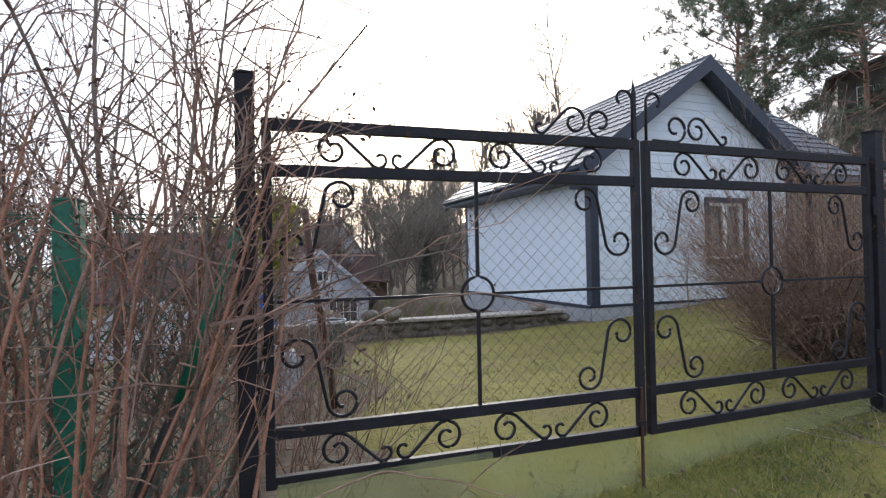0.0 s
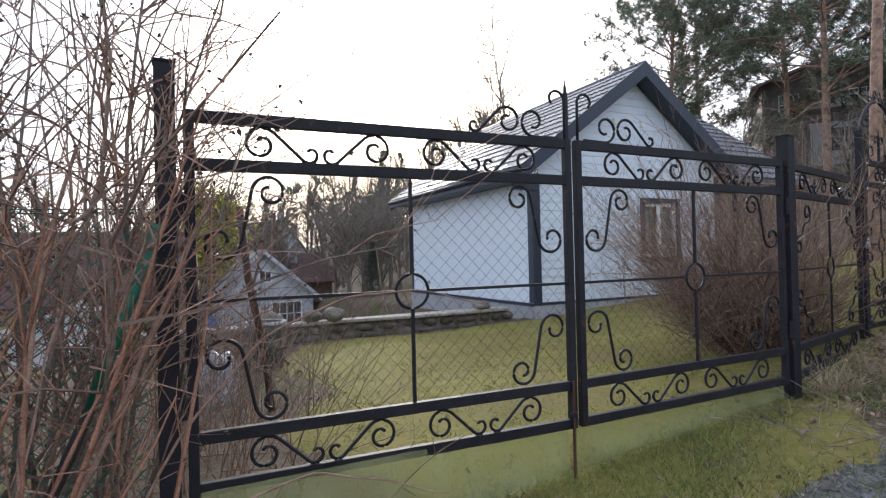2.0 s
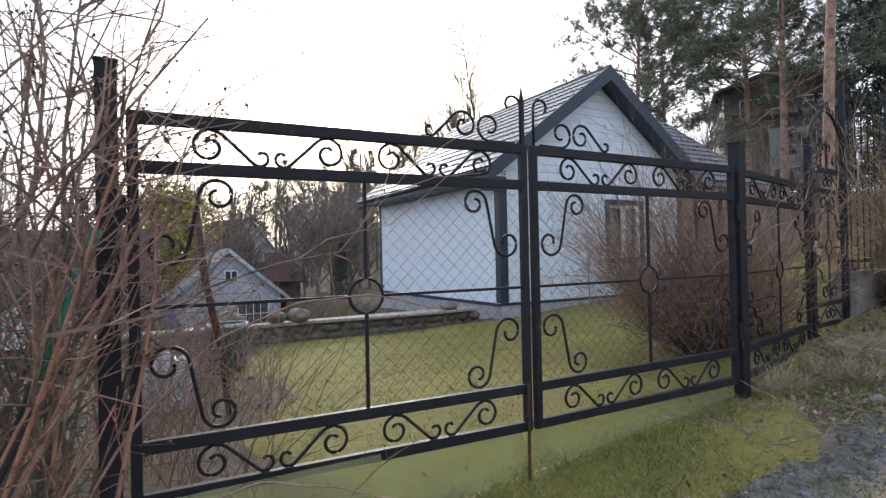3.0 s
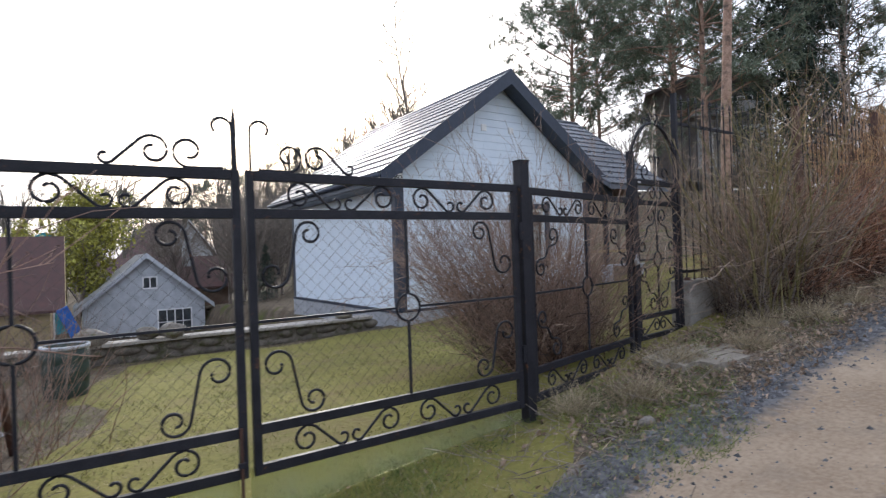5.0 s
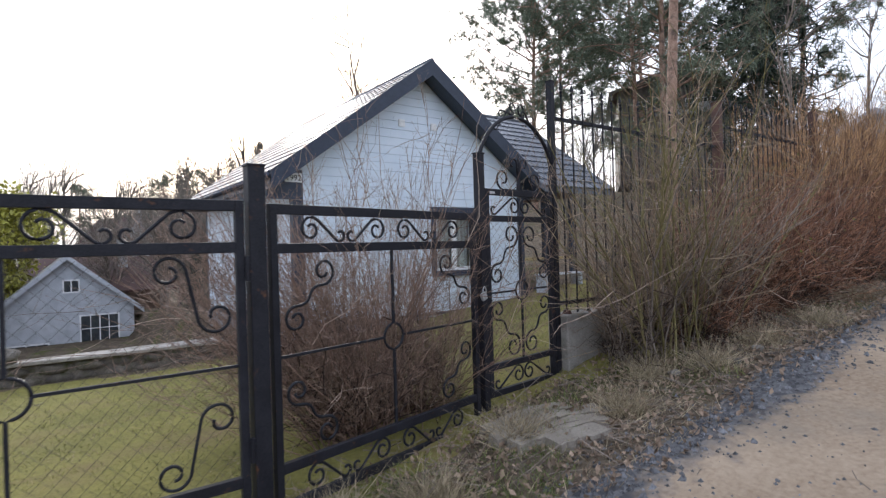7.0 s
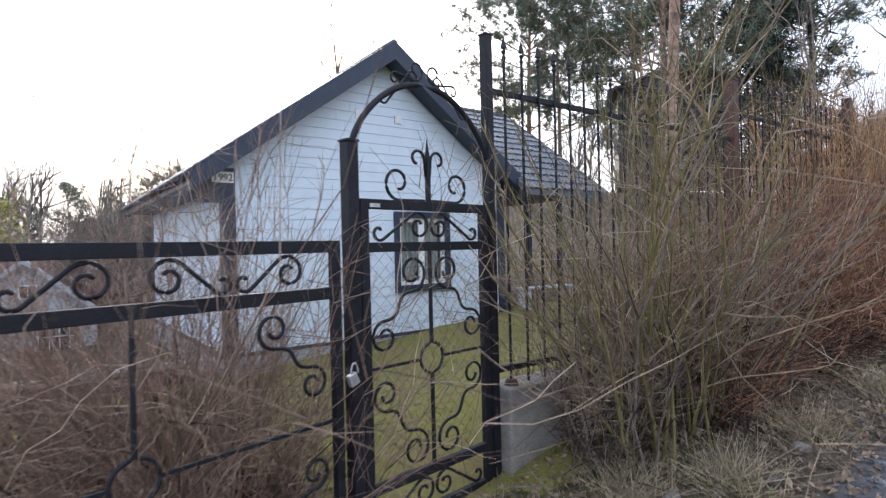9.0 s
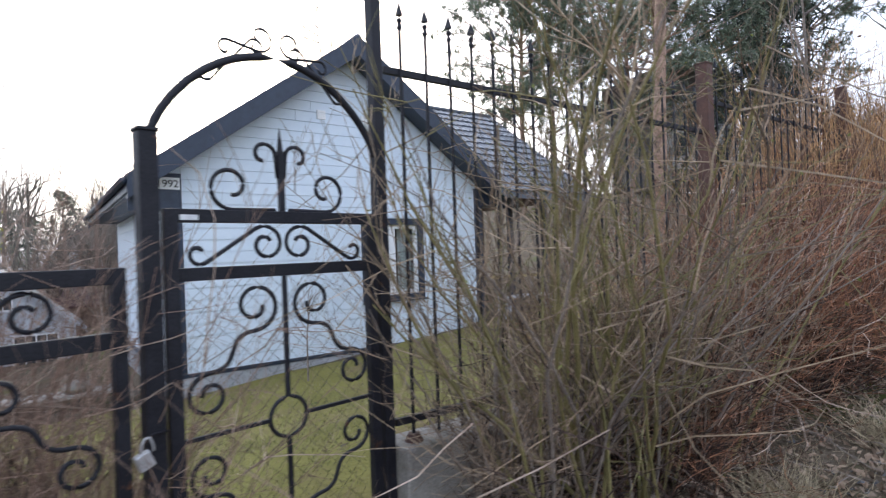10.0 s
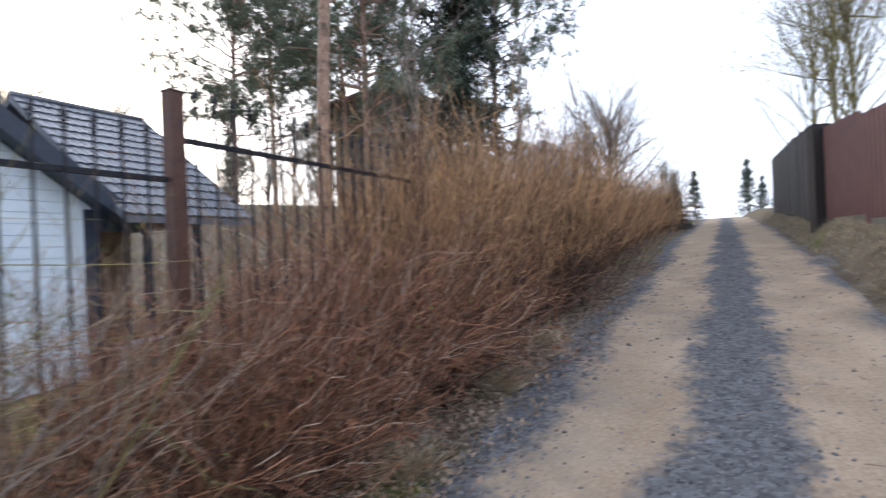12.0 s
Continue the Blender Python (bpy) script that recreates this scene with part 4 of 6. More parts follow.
for s in (-1, 1):
    bm = bmesh.new()
    vs = [bm.verts.new((x, WY + s * y, z)) for x in (WX1, WX1 + 0.03) for y, z in ((0, WZ + 0.06), (WRUN, WZ + 0.06 - WRUN * WSL), (WRUN, WZ - 0.18 - WRUN * WSL), (0, WZ - 0.18))]
    for q in ((0, 1, 2, 3), (7, 6, 5, 4), (0, 4, 5, 1), (1, 5, 6, 2), (2, 6, 7, 3)):
        bm.faces.new([vs[k] for k in q])
    bmesh.ops.recalc_face_normals(bm, faces=bm.faces)
    part("verge_board", bm, M_NAVY, wing)
bench = thing("garden_bench", "low weathered wooden bench beside the house wall", "bench", at=(15.1, 9.9, gz(15.1, 9.9)))
for k in range(3):
    boxpart("seat_slat", (-0.8, -0.2 + 0.14 * k, 0.42), (0.8, -0.08 + 0.14 * k, 0.46), M_GREYWOOD, bench, 0.004)
for u in (-0.7, 0.7):
    boxpart("leg", (u - 0.04, -0.18, -0.05), (u + 0.04, 0.2, 0.42), M_GREYWOOD, bench, 0.004)

# ---- other buildings ----


def cottage(name, label, x, y, z, w, d, wall_h, rise, rz, wall, roof, over=0.35, windows=(), chimney=None, door=None, board=0.0):
    """Gabled building; its gable looks to local -y. Windows: (face, u, z, w, h), face 'f' gable or 'r' the +x side or 'l' the -x side."""
    h = thing(name, label, "house" if "house" in name else "shed", at=(x, y, z), rz=rz)
    prism("wall", [(-w / 2, -1.5), (w / 2, -1.5), (w / 2, wall_h), (0, wall_h + rise), (-w / 2, wall_h)], 0, d, wall, h)
    sl = rise / (w / 2)
    for s in (-1, 1):
        e = w / 2 + over
        prism("roof", [(0, wall_h + rise + 0.02), (s * e, wall_h - over * sl + 0.02), (s * e, wall_h - over * sl + 0.12), (0, wall_h + rise + 0.13)], -over, d + over, roof, h)
        prism("barge_board", [(0, wall_h + rise - 0.10), (s * e, wall_h - over * sl - 0.10), (s * e, wall_h - over * sl + 0.14), (0, wall_h + rise + 0.15)], -over - 0.03, -over + 0.001, wall, h)
    if board:
        k = 0
        while -w / 2 + k * board < w / 2:
            u = -w / 2 + k * board
            boxpart("batten", (u - 0.02, -0.02, -0.6), (u + 0.02, -0.002, min(wall_h, wall_h) - 0.02), wall, h, 0)
            k += 1
    for face, u, zz, ww, hh in windows:
        f = new("window")
        f.parent = h
        f.matrix_basis = pose(0, 0, 0) if face == "f" else pose(w / 2, d / 2, 0, 0, 0, 90) if face == "r" else pose(-w / 2, d / 2, 0, 0, 0, -90)
        for lo, hi in (((u - ww / 2 - 0.07, -0.05, zz - 0.07), (u - ww / 2, -0.002, zz + hh + 0.07)), ((u + ww / 2, -0.05, zz - 0.07), (u + ww / 2 + 0.07, -0.002, zz + hh + 0.07)), ((u - ww / 2, -0.048, zz + hh), (u + ww / 2, -0.002, zz + hh + 0.07)), ((u - ww / 2, -0.048, zz - 0.07), (u + ww / 2, -0.002, zz)), ((u - 0.03, -0.04, zz), (u + 0.03, -0.002, zz + hh))):
            boxpart("frame", lo, hi, M_WHITE, f, 0.0)
        if ww > 1.2:
            for q in (-0.25, 0.25):
                boxpart("frame", (u + q * ww - 0.02, -0.038, zz), (u + q * ww + 0.02, -0.002, zz + hh), M_WHITE, f, 0.0)
            boxpart("frame", (u - ww / 2, -0.036, zz + hh / 2 - 0.02), (u + ww / 2, -0.002, zz + hh / 2 + 0.02), M_WHITE, f, 0.0)
        boxpart("pane", (u - ww / 2, -0.02, zz), (u + ww / 2, -0.004, zz + hh), M_WINDARK, f, 0.0)
    if chimney:
        boxpart("chimney", (chimney[0] - 0.25, chimney[1] - 0.25, wall_h), (chimney[0] + 0.25, chimney[1] + 0.25, chimney[2]), M_LIGHTWALL, h, 0.01)
        boxpart("chimney_cap", (chimney[0] - 0.32, chimney[1] - 0.32, chimney[2]), (chimney[0] + 0.32, chimney[1] + 0.32, chimney[2] + 0.08), M_GREYROOF, h, 0.01)
    return h


M_WINDARK = mat("far_window_glass", (0.03, 0.035, 0.04), (0.07, 0.08, 0.09), 3, 0.08, 0, 60, 0.0, 0.1)
cottage("garden_shed", "small grey boarded shed with pale sheet roof", 4.55, 30.6, -2.5, 5.4, 5.0, 2.0, 2.35, 0, M_GREYWOOD, M_GREYROOF, 0.4, (("f", 1.25, 0.35, 1.5, 1.2), ("f", 0.15, 2.75, 0.55, 0.5), ("f", -1.6, -0.1, 1.6, 0.5)), board=0.0)
cottage("brick_shed", "brown walled shed with red-brown roof and vent pipe", 9.6, 39.0, -2.6, 7.6, 6.5, 2.6, 1.7, 90, M_BROWNWALL, M_REDROOF, 0.4, (), (-1.2, 2.0, 5.4))
cottage("pale_house", "tall pale house with steep dark roof behind trees", 13.5, 74, -4.5, 8, 9, 6.5, 4.6, 22, M_LIGHTWALL, M_REDROOF, 0.5, (("f", -1.4, 4.0, 1.0, 1.3), ("f", 1.4, 4.0, 1.0, 1.3), ("f", 0, 7.2, 1.0, 1.2)), (1.6, 3, 12.4))
cottage("red_roof_house", "ochre house with dark red roof beyond the yard", 0.7, 29.0, -2.6, 6.5, 7.0, 2.7, 2.6, 90, M_YELLOWWALL, M_REDROOF, 0.5, (("f", 0.8, 0.9, 0.9, 1.1), ("r", 0.5, 0.9, 0.9, 1.1)))
cottage("low_shed", "low white sided outbuilding with grey roof", -3.0, 22.5, -2.5, 3.4, 3.0, 1.7, 0.7, 0, M_LIGHTWALL, M_GREYROOF, 0.2, (("f", 0, 0.4, 1.0, 0.7),))
cottage("blue_shed", "far shed with turquoise sheet walls", 0.30, 36.0, -2.6, 1.7, 1.6, 5.45, 0.35, 0, M_TURQ, M_GREYROOF, 0.15, ())
tarp = thing("blue_slide", "blue plastic sheet leaning beside the shed", "plastic sheet", at=(2.1, 24.0, -2.4), rz=18)
sl_ = boxpart("sheet", (-0.2, -0.04, 0), (0.2, 0.04, 2.6), M_TARP, tarp, 0.02)
sl_.rotation_euler = (0, radians(-24), 0)
cottage("brown_house", "dark brown two-storey house with balcony behind pines", 47.0, 24.8, 8.4, 9.0, 10, 6.4, 1.4, -52, M_DARKWALL, M_REDROOF, 0.8, (("f", -2.6, 3.9, 1.3, 1.5), ("f", 2.0, 3.9, 2.2, 1.4)))
bh = bpy.data.objects["brown_house"]
boxpart("lower_wall", (-1.2, -0.06, -0.5), (4.6, -0.003, 2.9), M_LIGHTWALL, bh, 0, "pale grey lower storey")
boxpart("pane", (0.0, -0.10, 0.6), (3.2, -0.065, 2.4), M_WINDARK, bh, 0)
for u in (0.0, 1.05, 2.1, 3.15):
    boxpart("window_bar", (u - 0.03, -0.13, 0.6), (u + 0.03, -0.105, 2.4), M_WHITE, bh, 0)
bal = thing("balcony_wall", "pale balcony parapet of the dark brown house", "balcony", at=(45.7, 23.0, 12.1), rz=-52)
boxpart("parapet", (-3.4, -1.1, -0.3), (3.6, -0.9, 0.55), M_LIGHTWALL, bal, 0.02)
boxpart("slab", (-3.4, -1.1, -0.45), (3.6, 0.4, -0.305), M_DARKWALL, bal, 0.02)
cottage("grey_shed", "grey boarded shed beside the road hedge", 31.5, 7.0, 2.2, 2.4, 3.0, 4.1, 0.6, -78, M_GREYWOOD, M_GREYROOF, 0.3, ())
cottage("far_house", "low far house at the crest of the road", 62.0, 12.0, 4.6, 6, 6, 3.2, 1.4, -70, M_BROWNWALL, M_REDROOF, 0.4, ())

# fence across the road
sheet_fence = thing("metal_sheet_fence", "brown profiled metal fence with posts above the road", "fence", at=(25.4, -2.3, gz(25.4, -2.3)), rz=193)
n = 81
u = np.linspace(0, 2.0, n)
w = 0.02 * np.sign(np.sin(u * 2 * np.pi / 0.2 + 0.4))
i = np.arange(n - 1)
prof = fast_mesh("panel", np.concatenate([np.stack([u, w, 0 * u + h], -1) for h in (0.0, 2.35)]), np.stack([i, i + 1, i + n + 1, i + n], -1))
prof.materials.append(M_PINKFENCE)
for k in range(6):
    o = new("panel", prof)
    o.parent, o.location = sheet_fence, (2.0 * k, 0, 0.12 - 0.10 * k)
    boxpart("fence_post", (2.0 * k - 0.05, 0.03, -1.6), (2.0 * k + 0.05, 0.11, 2.5 - 0.10 * k), M_PINKFENCE, sheet_fence, 0.006)
FY = -2.2
boxpart("end_pillar", (-0.45, -0.22, -0.6), (-0.02, 0.2, 2.6), M_DARKFENCE, sheet_fence, 0.02, "dark end pillar of the fence")
dark = thing("board_fence", "dark stained board fence beyond the metal one", "fence")
db = fast_mesh("fence_board", *(lambda b: ([v.co[:] for v in b.verts], [[v.index for v in f.verts] for f in b.faces]))(box(bmesh.new(), 0, -0.02, 0, 0.19, 0.02, 2.7)))
db.materials.append(M_DARKFENCE)
rf = random.Random(3)
for k in range(75):
    o = new("fence_board", db)
    x = 26.0 + 0.2 * k
    o.parent, o.location = dark, (x, FY + rf.uniform(-0.01, 0.01), gz(x, FY) + 0.05 + rf.uniform(-0.05, 0.05))

# ---- stones ----


def rock(bm, c, s, rng, sub=2):
    res = bmesh.ops.create_icosphere(bm, subdivisions=sub, radius=1)
    o = Vector((rng.uniform(-9, 9), rng.uniform(-9, 9), rng.uniform(-9, 9)))
    for v in res["verts"]:
        k = 1 + 0.28 * noise.noise(v.co * 1.3 + o) + 0.10 * noise.noise(v.co * 3.1 + o)
        v.co = Vector(c) + Vector((v.co.x * s[0] * k, v.co.y * s[1] * k, v.co.z * s[2] * k))
    return res


M_SLAB = mat("worn_stone_slab", (0.20, 0.17, 0.135), (0.34, 0.30, 0.25), 5, 0.9, 0, 60, 0.6, 0.12, ((0.10, 0.085, 0.06), 6, 0.55, 0.7))
rs = random.Random(11)
stone_wall = tagged(new("stone_wall"), "low mortared field stone wall with concrete top at the lawn's edge", "stone wall", kind="structure")
for row in range(3):
    x = -0.5 + 0.2 * row
    while x < 6.95:
        w = rs.uniform(0.28, 0.62)
        bm = bmesh.new()
        rock(bm, (x + w / 2, 10.72 + rs.uniform(-0.02, 0.02), -0.36 + 0.17 * row), (w * 0.54, 0.17, 0.105), rs, 2)
        part("stone", bm, M_WALLSTONE, stone_wall, smooth=True)
        x += w
x = -0.6
while x < 6.9:
    w = rs.uniform(0.7, 1.5)
    bm = box(bmesh.new(), x, 10.52, 0.095, min(7.05, x + w - 0.01), 10.95, 0.155, 0.015)
    for v in bm.verts:
        v.co += Vector((0, 0.04 * noise.noise(v.co * 3), 0.02 * noise.noise(v.co * 2)))
    part("cap_slab", bm, M_CONCRETE, stone_wall)
    x += w
boxpart("mortar_core", (-0.6, 10.63, -1.9), (6.98, 10.93, 0.083), M_WALLSTONE, stone_wall, 0.01)
for x, y, s in ((2.95, 10.6, (0.22, 0.17, 0.15)), (2.55, 10.65, (0.2, 0.18, 0.13)), (1.7, 10.6, (0.25, 0.2, 0.15)), (6.4, 10.68, (0.2, 0.15, 0.1))):
    bm = bmesh.new()
    rock(bm, (0, 0, 0), s, rs, 3)
    b = part("boulder", bm, M_STONE, smooth=True)
    b.location = (x, y, 0.165 + s[2] * 0.75)
    tagged(b, "rounded grey boulder lying on the stone wall", "boulder", "boulders")
slab = thing("stone_slab", "flat worn stone slab, cracked in layers, before the garden gate", "stone slab", at=(6.42, 2.40, gz(6.42, 2.40)), rz=-12)
rows = ((-0.46, -0.26, -0.22, 0.20), (-0.25, -0.07, -0.42, 0.34), (-0.06, 0.10, -0.50, 0.06), (-0.06, 0.13, 0.075, 0.46), (0.11, 0.28, -0.44, 0.30))
for v0, v1, u0, u1 in rows:
    n = 9
    us = np.linspace(u0, u1, n)
    edge = [(u, v0 + rs.uniform(-0.015, 0.02) + 0.05 * math.cos(u * 5)) for u in us] + [(u + rs.uniform(-0.02, 0.02), v1 + rs.uniform(-0.02, 0.01) + 0.05 * math.cos(u * 5)) for u in us[::-1]]
    bm = bmesh.new()
    tilt = rs.uniform(-0.012, 0.012)
    top = [bm.verts.new((u, v, 0.045 + 0.085 * u + tilt + 0.012 * noise.noise(Vector((u * 4, v * 4, 0))))) for u, v in edge]
    foot = [bm.verts.new((u * 1.03, v * 1.03, -0.08)) for u, v in edge]
    bm.faces.new(top)
    for i in range(len(edge)):
        j = (i + 1) % len(edge)
        bm.faces.new((top[j], top[i], foot[i], foot[j]))
    bmesh.ops.recalc_face_normals(bm, faces=bm.faces)
    part("layer", bm, M_SLAB, slab)

# ---- plants ----


def grow(base, way, length, k, rng, wig=0.12, rise=0.0):
    """Lines of k points from base along way; rise bends them up (or down, if negative)."""
    m = len(base)
    d = way / (np.linalg.norm(way, axis=1, keepdims=True) + 1e-9)
    P = np.zeros((m, k, 3))
    P[:, 0] = base
    step = (np.asarray(length).reshape(-1, 1) / (k - 1)) * np.ones((m, 1))
    for i in range(1, k):
        d = d + rng.normal(0, wig, (m, 3)) + np.array([0, 0, rise])
        d /= np.linalg.norm(d, axis=1, keepdims=True)
        P[:, i] = P[:, i - 1] + d * step
    return P


def sprout(P, count, lo, hi, spread, rng, up=0.0):
    """Places and ways for side shoots along lines P."""
    m, k, _ = P.shape
    i = rng.integers(0, m, count)
    t = rng.uniform(lo, hi, count) * (k - 1)
    a = np.minimum(t.astype(int), k - 2)
    f = (t - a)[:, None]
    p, q = P[i, a], P[i, a + 1]
    d = q - p
    d /= np.linalg.norm(d, axis=1, keepdims=True) + 1e-9
    w = d + rng.normal(0, spread, (count, 3)) + np.array([0, 0, up])
    return p + (q - p) * f, w, t / (k - 1), i


def taper(m, k, r0, r1, rng, vary=0.3):
    s = rng.uniform(1 - vary, 1 + vary, (m, 1))
    return s * (r0 + (r1 - r0) * np.linspace(0, 1, k)[None])


def flecks(at, size, rng, flat=0.55):
    """Small bent diamonds scattered at points: buds or leaves. Two triangles each."""
    m = len(at)
    a = rng.normal(0, 1, (m, 3))
    a /= np.linalg.norm(a, axis=1, keepdims=True)
    b = np.cross(a, rng.normal(0, 1, (m, 3)))
    b /= np.linalg.norm(b, axis=1, keepdims=True) + 1e-9
    s = (size * rng.uniform(0.6, 1.5, m))[:, None]
    c = np.cross(a, b)
    v = np.stack([at, at + a * s * 0.5 + b * s * flat * 0.5 + c * s * 0.12, at + a * s, at + a * s * 0.5 - b * s * flat * 0.5 + c * s * 0.12], 1).reshape(-1, 3)
    i = np.arange(m) * 4
    f = np.concatenate([np.stack([i, i + 1, i + 2], -1), np.stack([i, i + 2, i + 3], -1)])
    return v, f


def blades(at, way, length, width, rng, bend=0.35):
    """Narrow pointed blades, one bent triangle pair each."""
    m = len(at)
    d = way / (np.linalg.norm(way, axis=1, keepdims=True) + 1e-9)
    s = np.cross(d, rng.normal(0, 1, (m, 3)))
    s /= np.linalg.norm(s, axis=1, keepdims=True) + 1e-9
    L = np.asarray(length).reshape(-1, 1)
    tip = at + d * L + rng.normal(0, 1, (m, 3)) * L * bend * np.array([1, 1, 0.4])
    v = np.stack([at - s * width, at + s * width, tip], 1).reshape(-1, 3)
    return v, np.arange(3 * m).reshape(-1, 3)


def shrub(name, label, seed, stems, height, foot, lean, wig, r0, twigs, twig_len, twig_r, m_stem, m_twig, rise=0.02, spread=0.28, twigs2=0, buds=0, m_bud=None, bud=0.02, k=7, category="shrub", group="", pale=0, short=0.55, shade_twigs=0, fork=0.55):
    """Bare shrub round its foot: many stems, side twigs, finer twigs and buds."""
    rng = np.random.default_rng(seed)
    s = thing(name, label, category, group)
    base = np.stack([rng.normal(0, foot[0], stems), rng.normal(0, foot[1], stems), np.full(stems, -0.06)], -1)
    way = np.stack([lean[0] + rng.normal(0, spread, stems) + base[:, 0] * 0.5, lean[1] + rng.normal(0, spread, stems) + base[:, 1] * 0.5, np.ones(stems)], -1)
    P = grow(base, way, height * rng.uniform(short, 1.08, stems), k, rng, wig, rise)
    R = taper(stems, k, r0, r0 * 0.22, rng)
    if stems <= 60:
        for i in range(stems):
            solid("stem", *tubes(P[i:i + 1], R[i:i + 1], 5), m_stem, s, smooth=True)
    else:
        tagged(solid("stem_mass", *tubes(P, R, 4), m_stem, s, smooth=True), kind="stuff")
    p, w, t, _ = sprout(P, twigs, 0.2, 0.98, fork, rng, 0.15)
    Q = grow(p, w, twig_len * rng.uniform(0.4, 1.2, twigs) * (1.15 - 0.5 * t), 4, rng, wig * 1.4, rise)
    tagged(solid("twig_mass", *tubes(Q, taper(twigs, 4, twig_r, twig_r * 0.4, rng), 3), m_twig, s), kind="stuff")
    tips = [Q]
    if twigs2:
        p, w, t, _ = sprout(Q, twigs2, 0.15, 0.95, 0.6, rng, 0.1)
        Q2 = grow(p, w, twig_len * 0.45 * rng.uniform(0.4, 1.2, twigs2), 3, rng, wig * 1.5, rise)
        tagged(solid("fine_twig_mass", *tubes(Q2, taper(twigs2, 3, twig_r * 0.6, twig_r * 0.3, rng), 3), m_twig, s), kind="stuff")
        tips.append(Q2)
    # extra dark twigs low on the stems, added to deepen the shade there
    if shade_twigs:
        p, w, t, _ = sprout(P, shade_twigs, 0.0, 0.42, 0.8, rng, 0.1)
        S = grow(p, w, rng.uniform(0.15, 0.5, shade_twigs), 3, rng, 0.25, 0.0)
        tagged(solid("dead_twig_mass", *tubes(S, taper(shade_twigs, 3, 0.005, 0.002, rng), 3), M_SHADETWIG, s, "dark dead twigs"), kind="stuff")
    if pale:
        p, w, t, _ = sprout(P, pale, 0.25, 0.9, 0.7, rng, -0.05)
        S = grow(p, w + np.array([lean[0] * 1.5, lean[1], 0.0]), height * 0.30 * rng.uniform(0.4, 1.2, pale), 6, rng, 0.26, 0.01)
        tagged(solid("dry_shoot_mass", *tubes(S, taper(pale, 6, 0.0034, 0.0014, rng), 3), M_PALETWIG, s, "pale dry shoots"), kind="stuff")
    if buds:
        B = tips[-1]
        at = np.concatenate([B[:, -1], B[:, B.shape[1] // 2]])
        at = at[rng.integers(0, len(at), buds)] + rng.normal(0, bud * 0.4, (buds, 3))
        tagged(solid("bud_mass", *flecks(at, bud, rng), m_bud, s), kind="stuff")
    return s


def put(ob, x, y, rz=0, s=1.0, dz=0.0):
    ob.matrix_basis = pose(x, y, gz(x, y) + dz, 0, 0, rz) @ Matrix.Diagonal((s, s, s, 1))
    return ob


def also(ob, x, y, rz=0, s=1.0, dz=0.0):
    c = copy_thing(ob, pose(x, y, gz(x, y) + dz, 0, 0, rz))
    c.scale = (s, s, s)
    return c


# tall bare shrub beside the driveway gate
b1 = put(shrub("lilac_shrub", "tall bare shrub with brown stems and dark buds by the gate", 5, 20, 3.8, (0.30, 0.22), (0.02, -0.02), 0.13, 0.017, 300, 1.0, 0.0056, M_BARKGREY, M_BARKRED, 0.035, 0.20, 640, 2600, M_BUD, 0.017, 9, fork=0.75), -0.85, 2.95)
b2 = put(shrub("lilac_shrub", "tall bare shrub with brown stems and dark buds by the gate", 6, 13, 3.5, (0.16, 0.16), (-0.04, -0.04), 0.12, 0.016, 190, 0.85, 0.0052, M_BARKGREY, M_BARKRED, 0.035, 0.15, 460, 2000, M_BUD, 0.016, 9, fork=0.75), -0.33, 2.95)
b3 = put(shrub("lilac_shrub", "bare shrub with reddish canes before the mesh fence", 7, 24, 2.2, (0.30, 0.15), (0.12, 0.0), 0.085, 0.012, 90, 0.5, 0.0030, M_CANE, M_CANE, 0.02, 0.17, 110, 160, M_BUD, 0.014, 8, pale=8), -0.52, 2.28)
also(b3, -1.1, 2.25, 140, 1.0)
also(b1, -1.5, 2.8, 120, 0.95)
also(b2, -1.9, 4.2, 200, 1.0)
b4 = put(shrub("raspberry_canes", "dry tangled canes inside the gate", 8, 46, 1.35, (0.30, 0.35), (0.05, 0.0), 0.12, 0.006, 190, 0.4, 0.0022, M_BARKRED, M_BARKGREY, -0.01, 0.28, 200), 0.40, 3.5)
also(b4, 0.15, 4.6, 80, 1.1)
also(b4, 0.75, 5.6, 200, 1.0)
also(b4, 0.2, 6.6, 290, 1.15)
also(b4, 1.1, 8.2, 20, 0.9)
also(b4, 0.9, 9.6, 70, 1.0)
also(b4, -0.9, 3.9, 150, 1.1)
cane = thing("bent_canes", "long bent dry canes reaching across the gate", "canes")
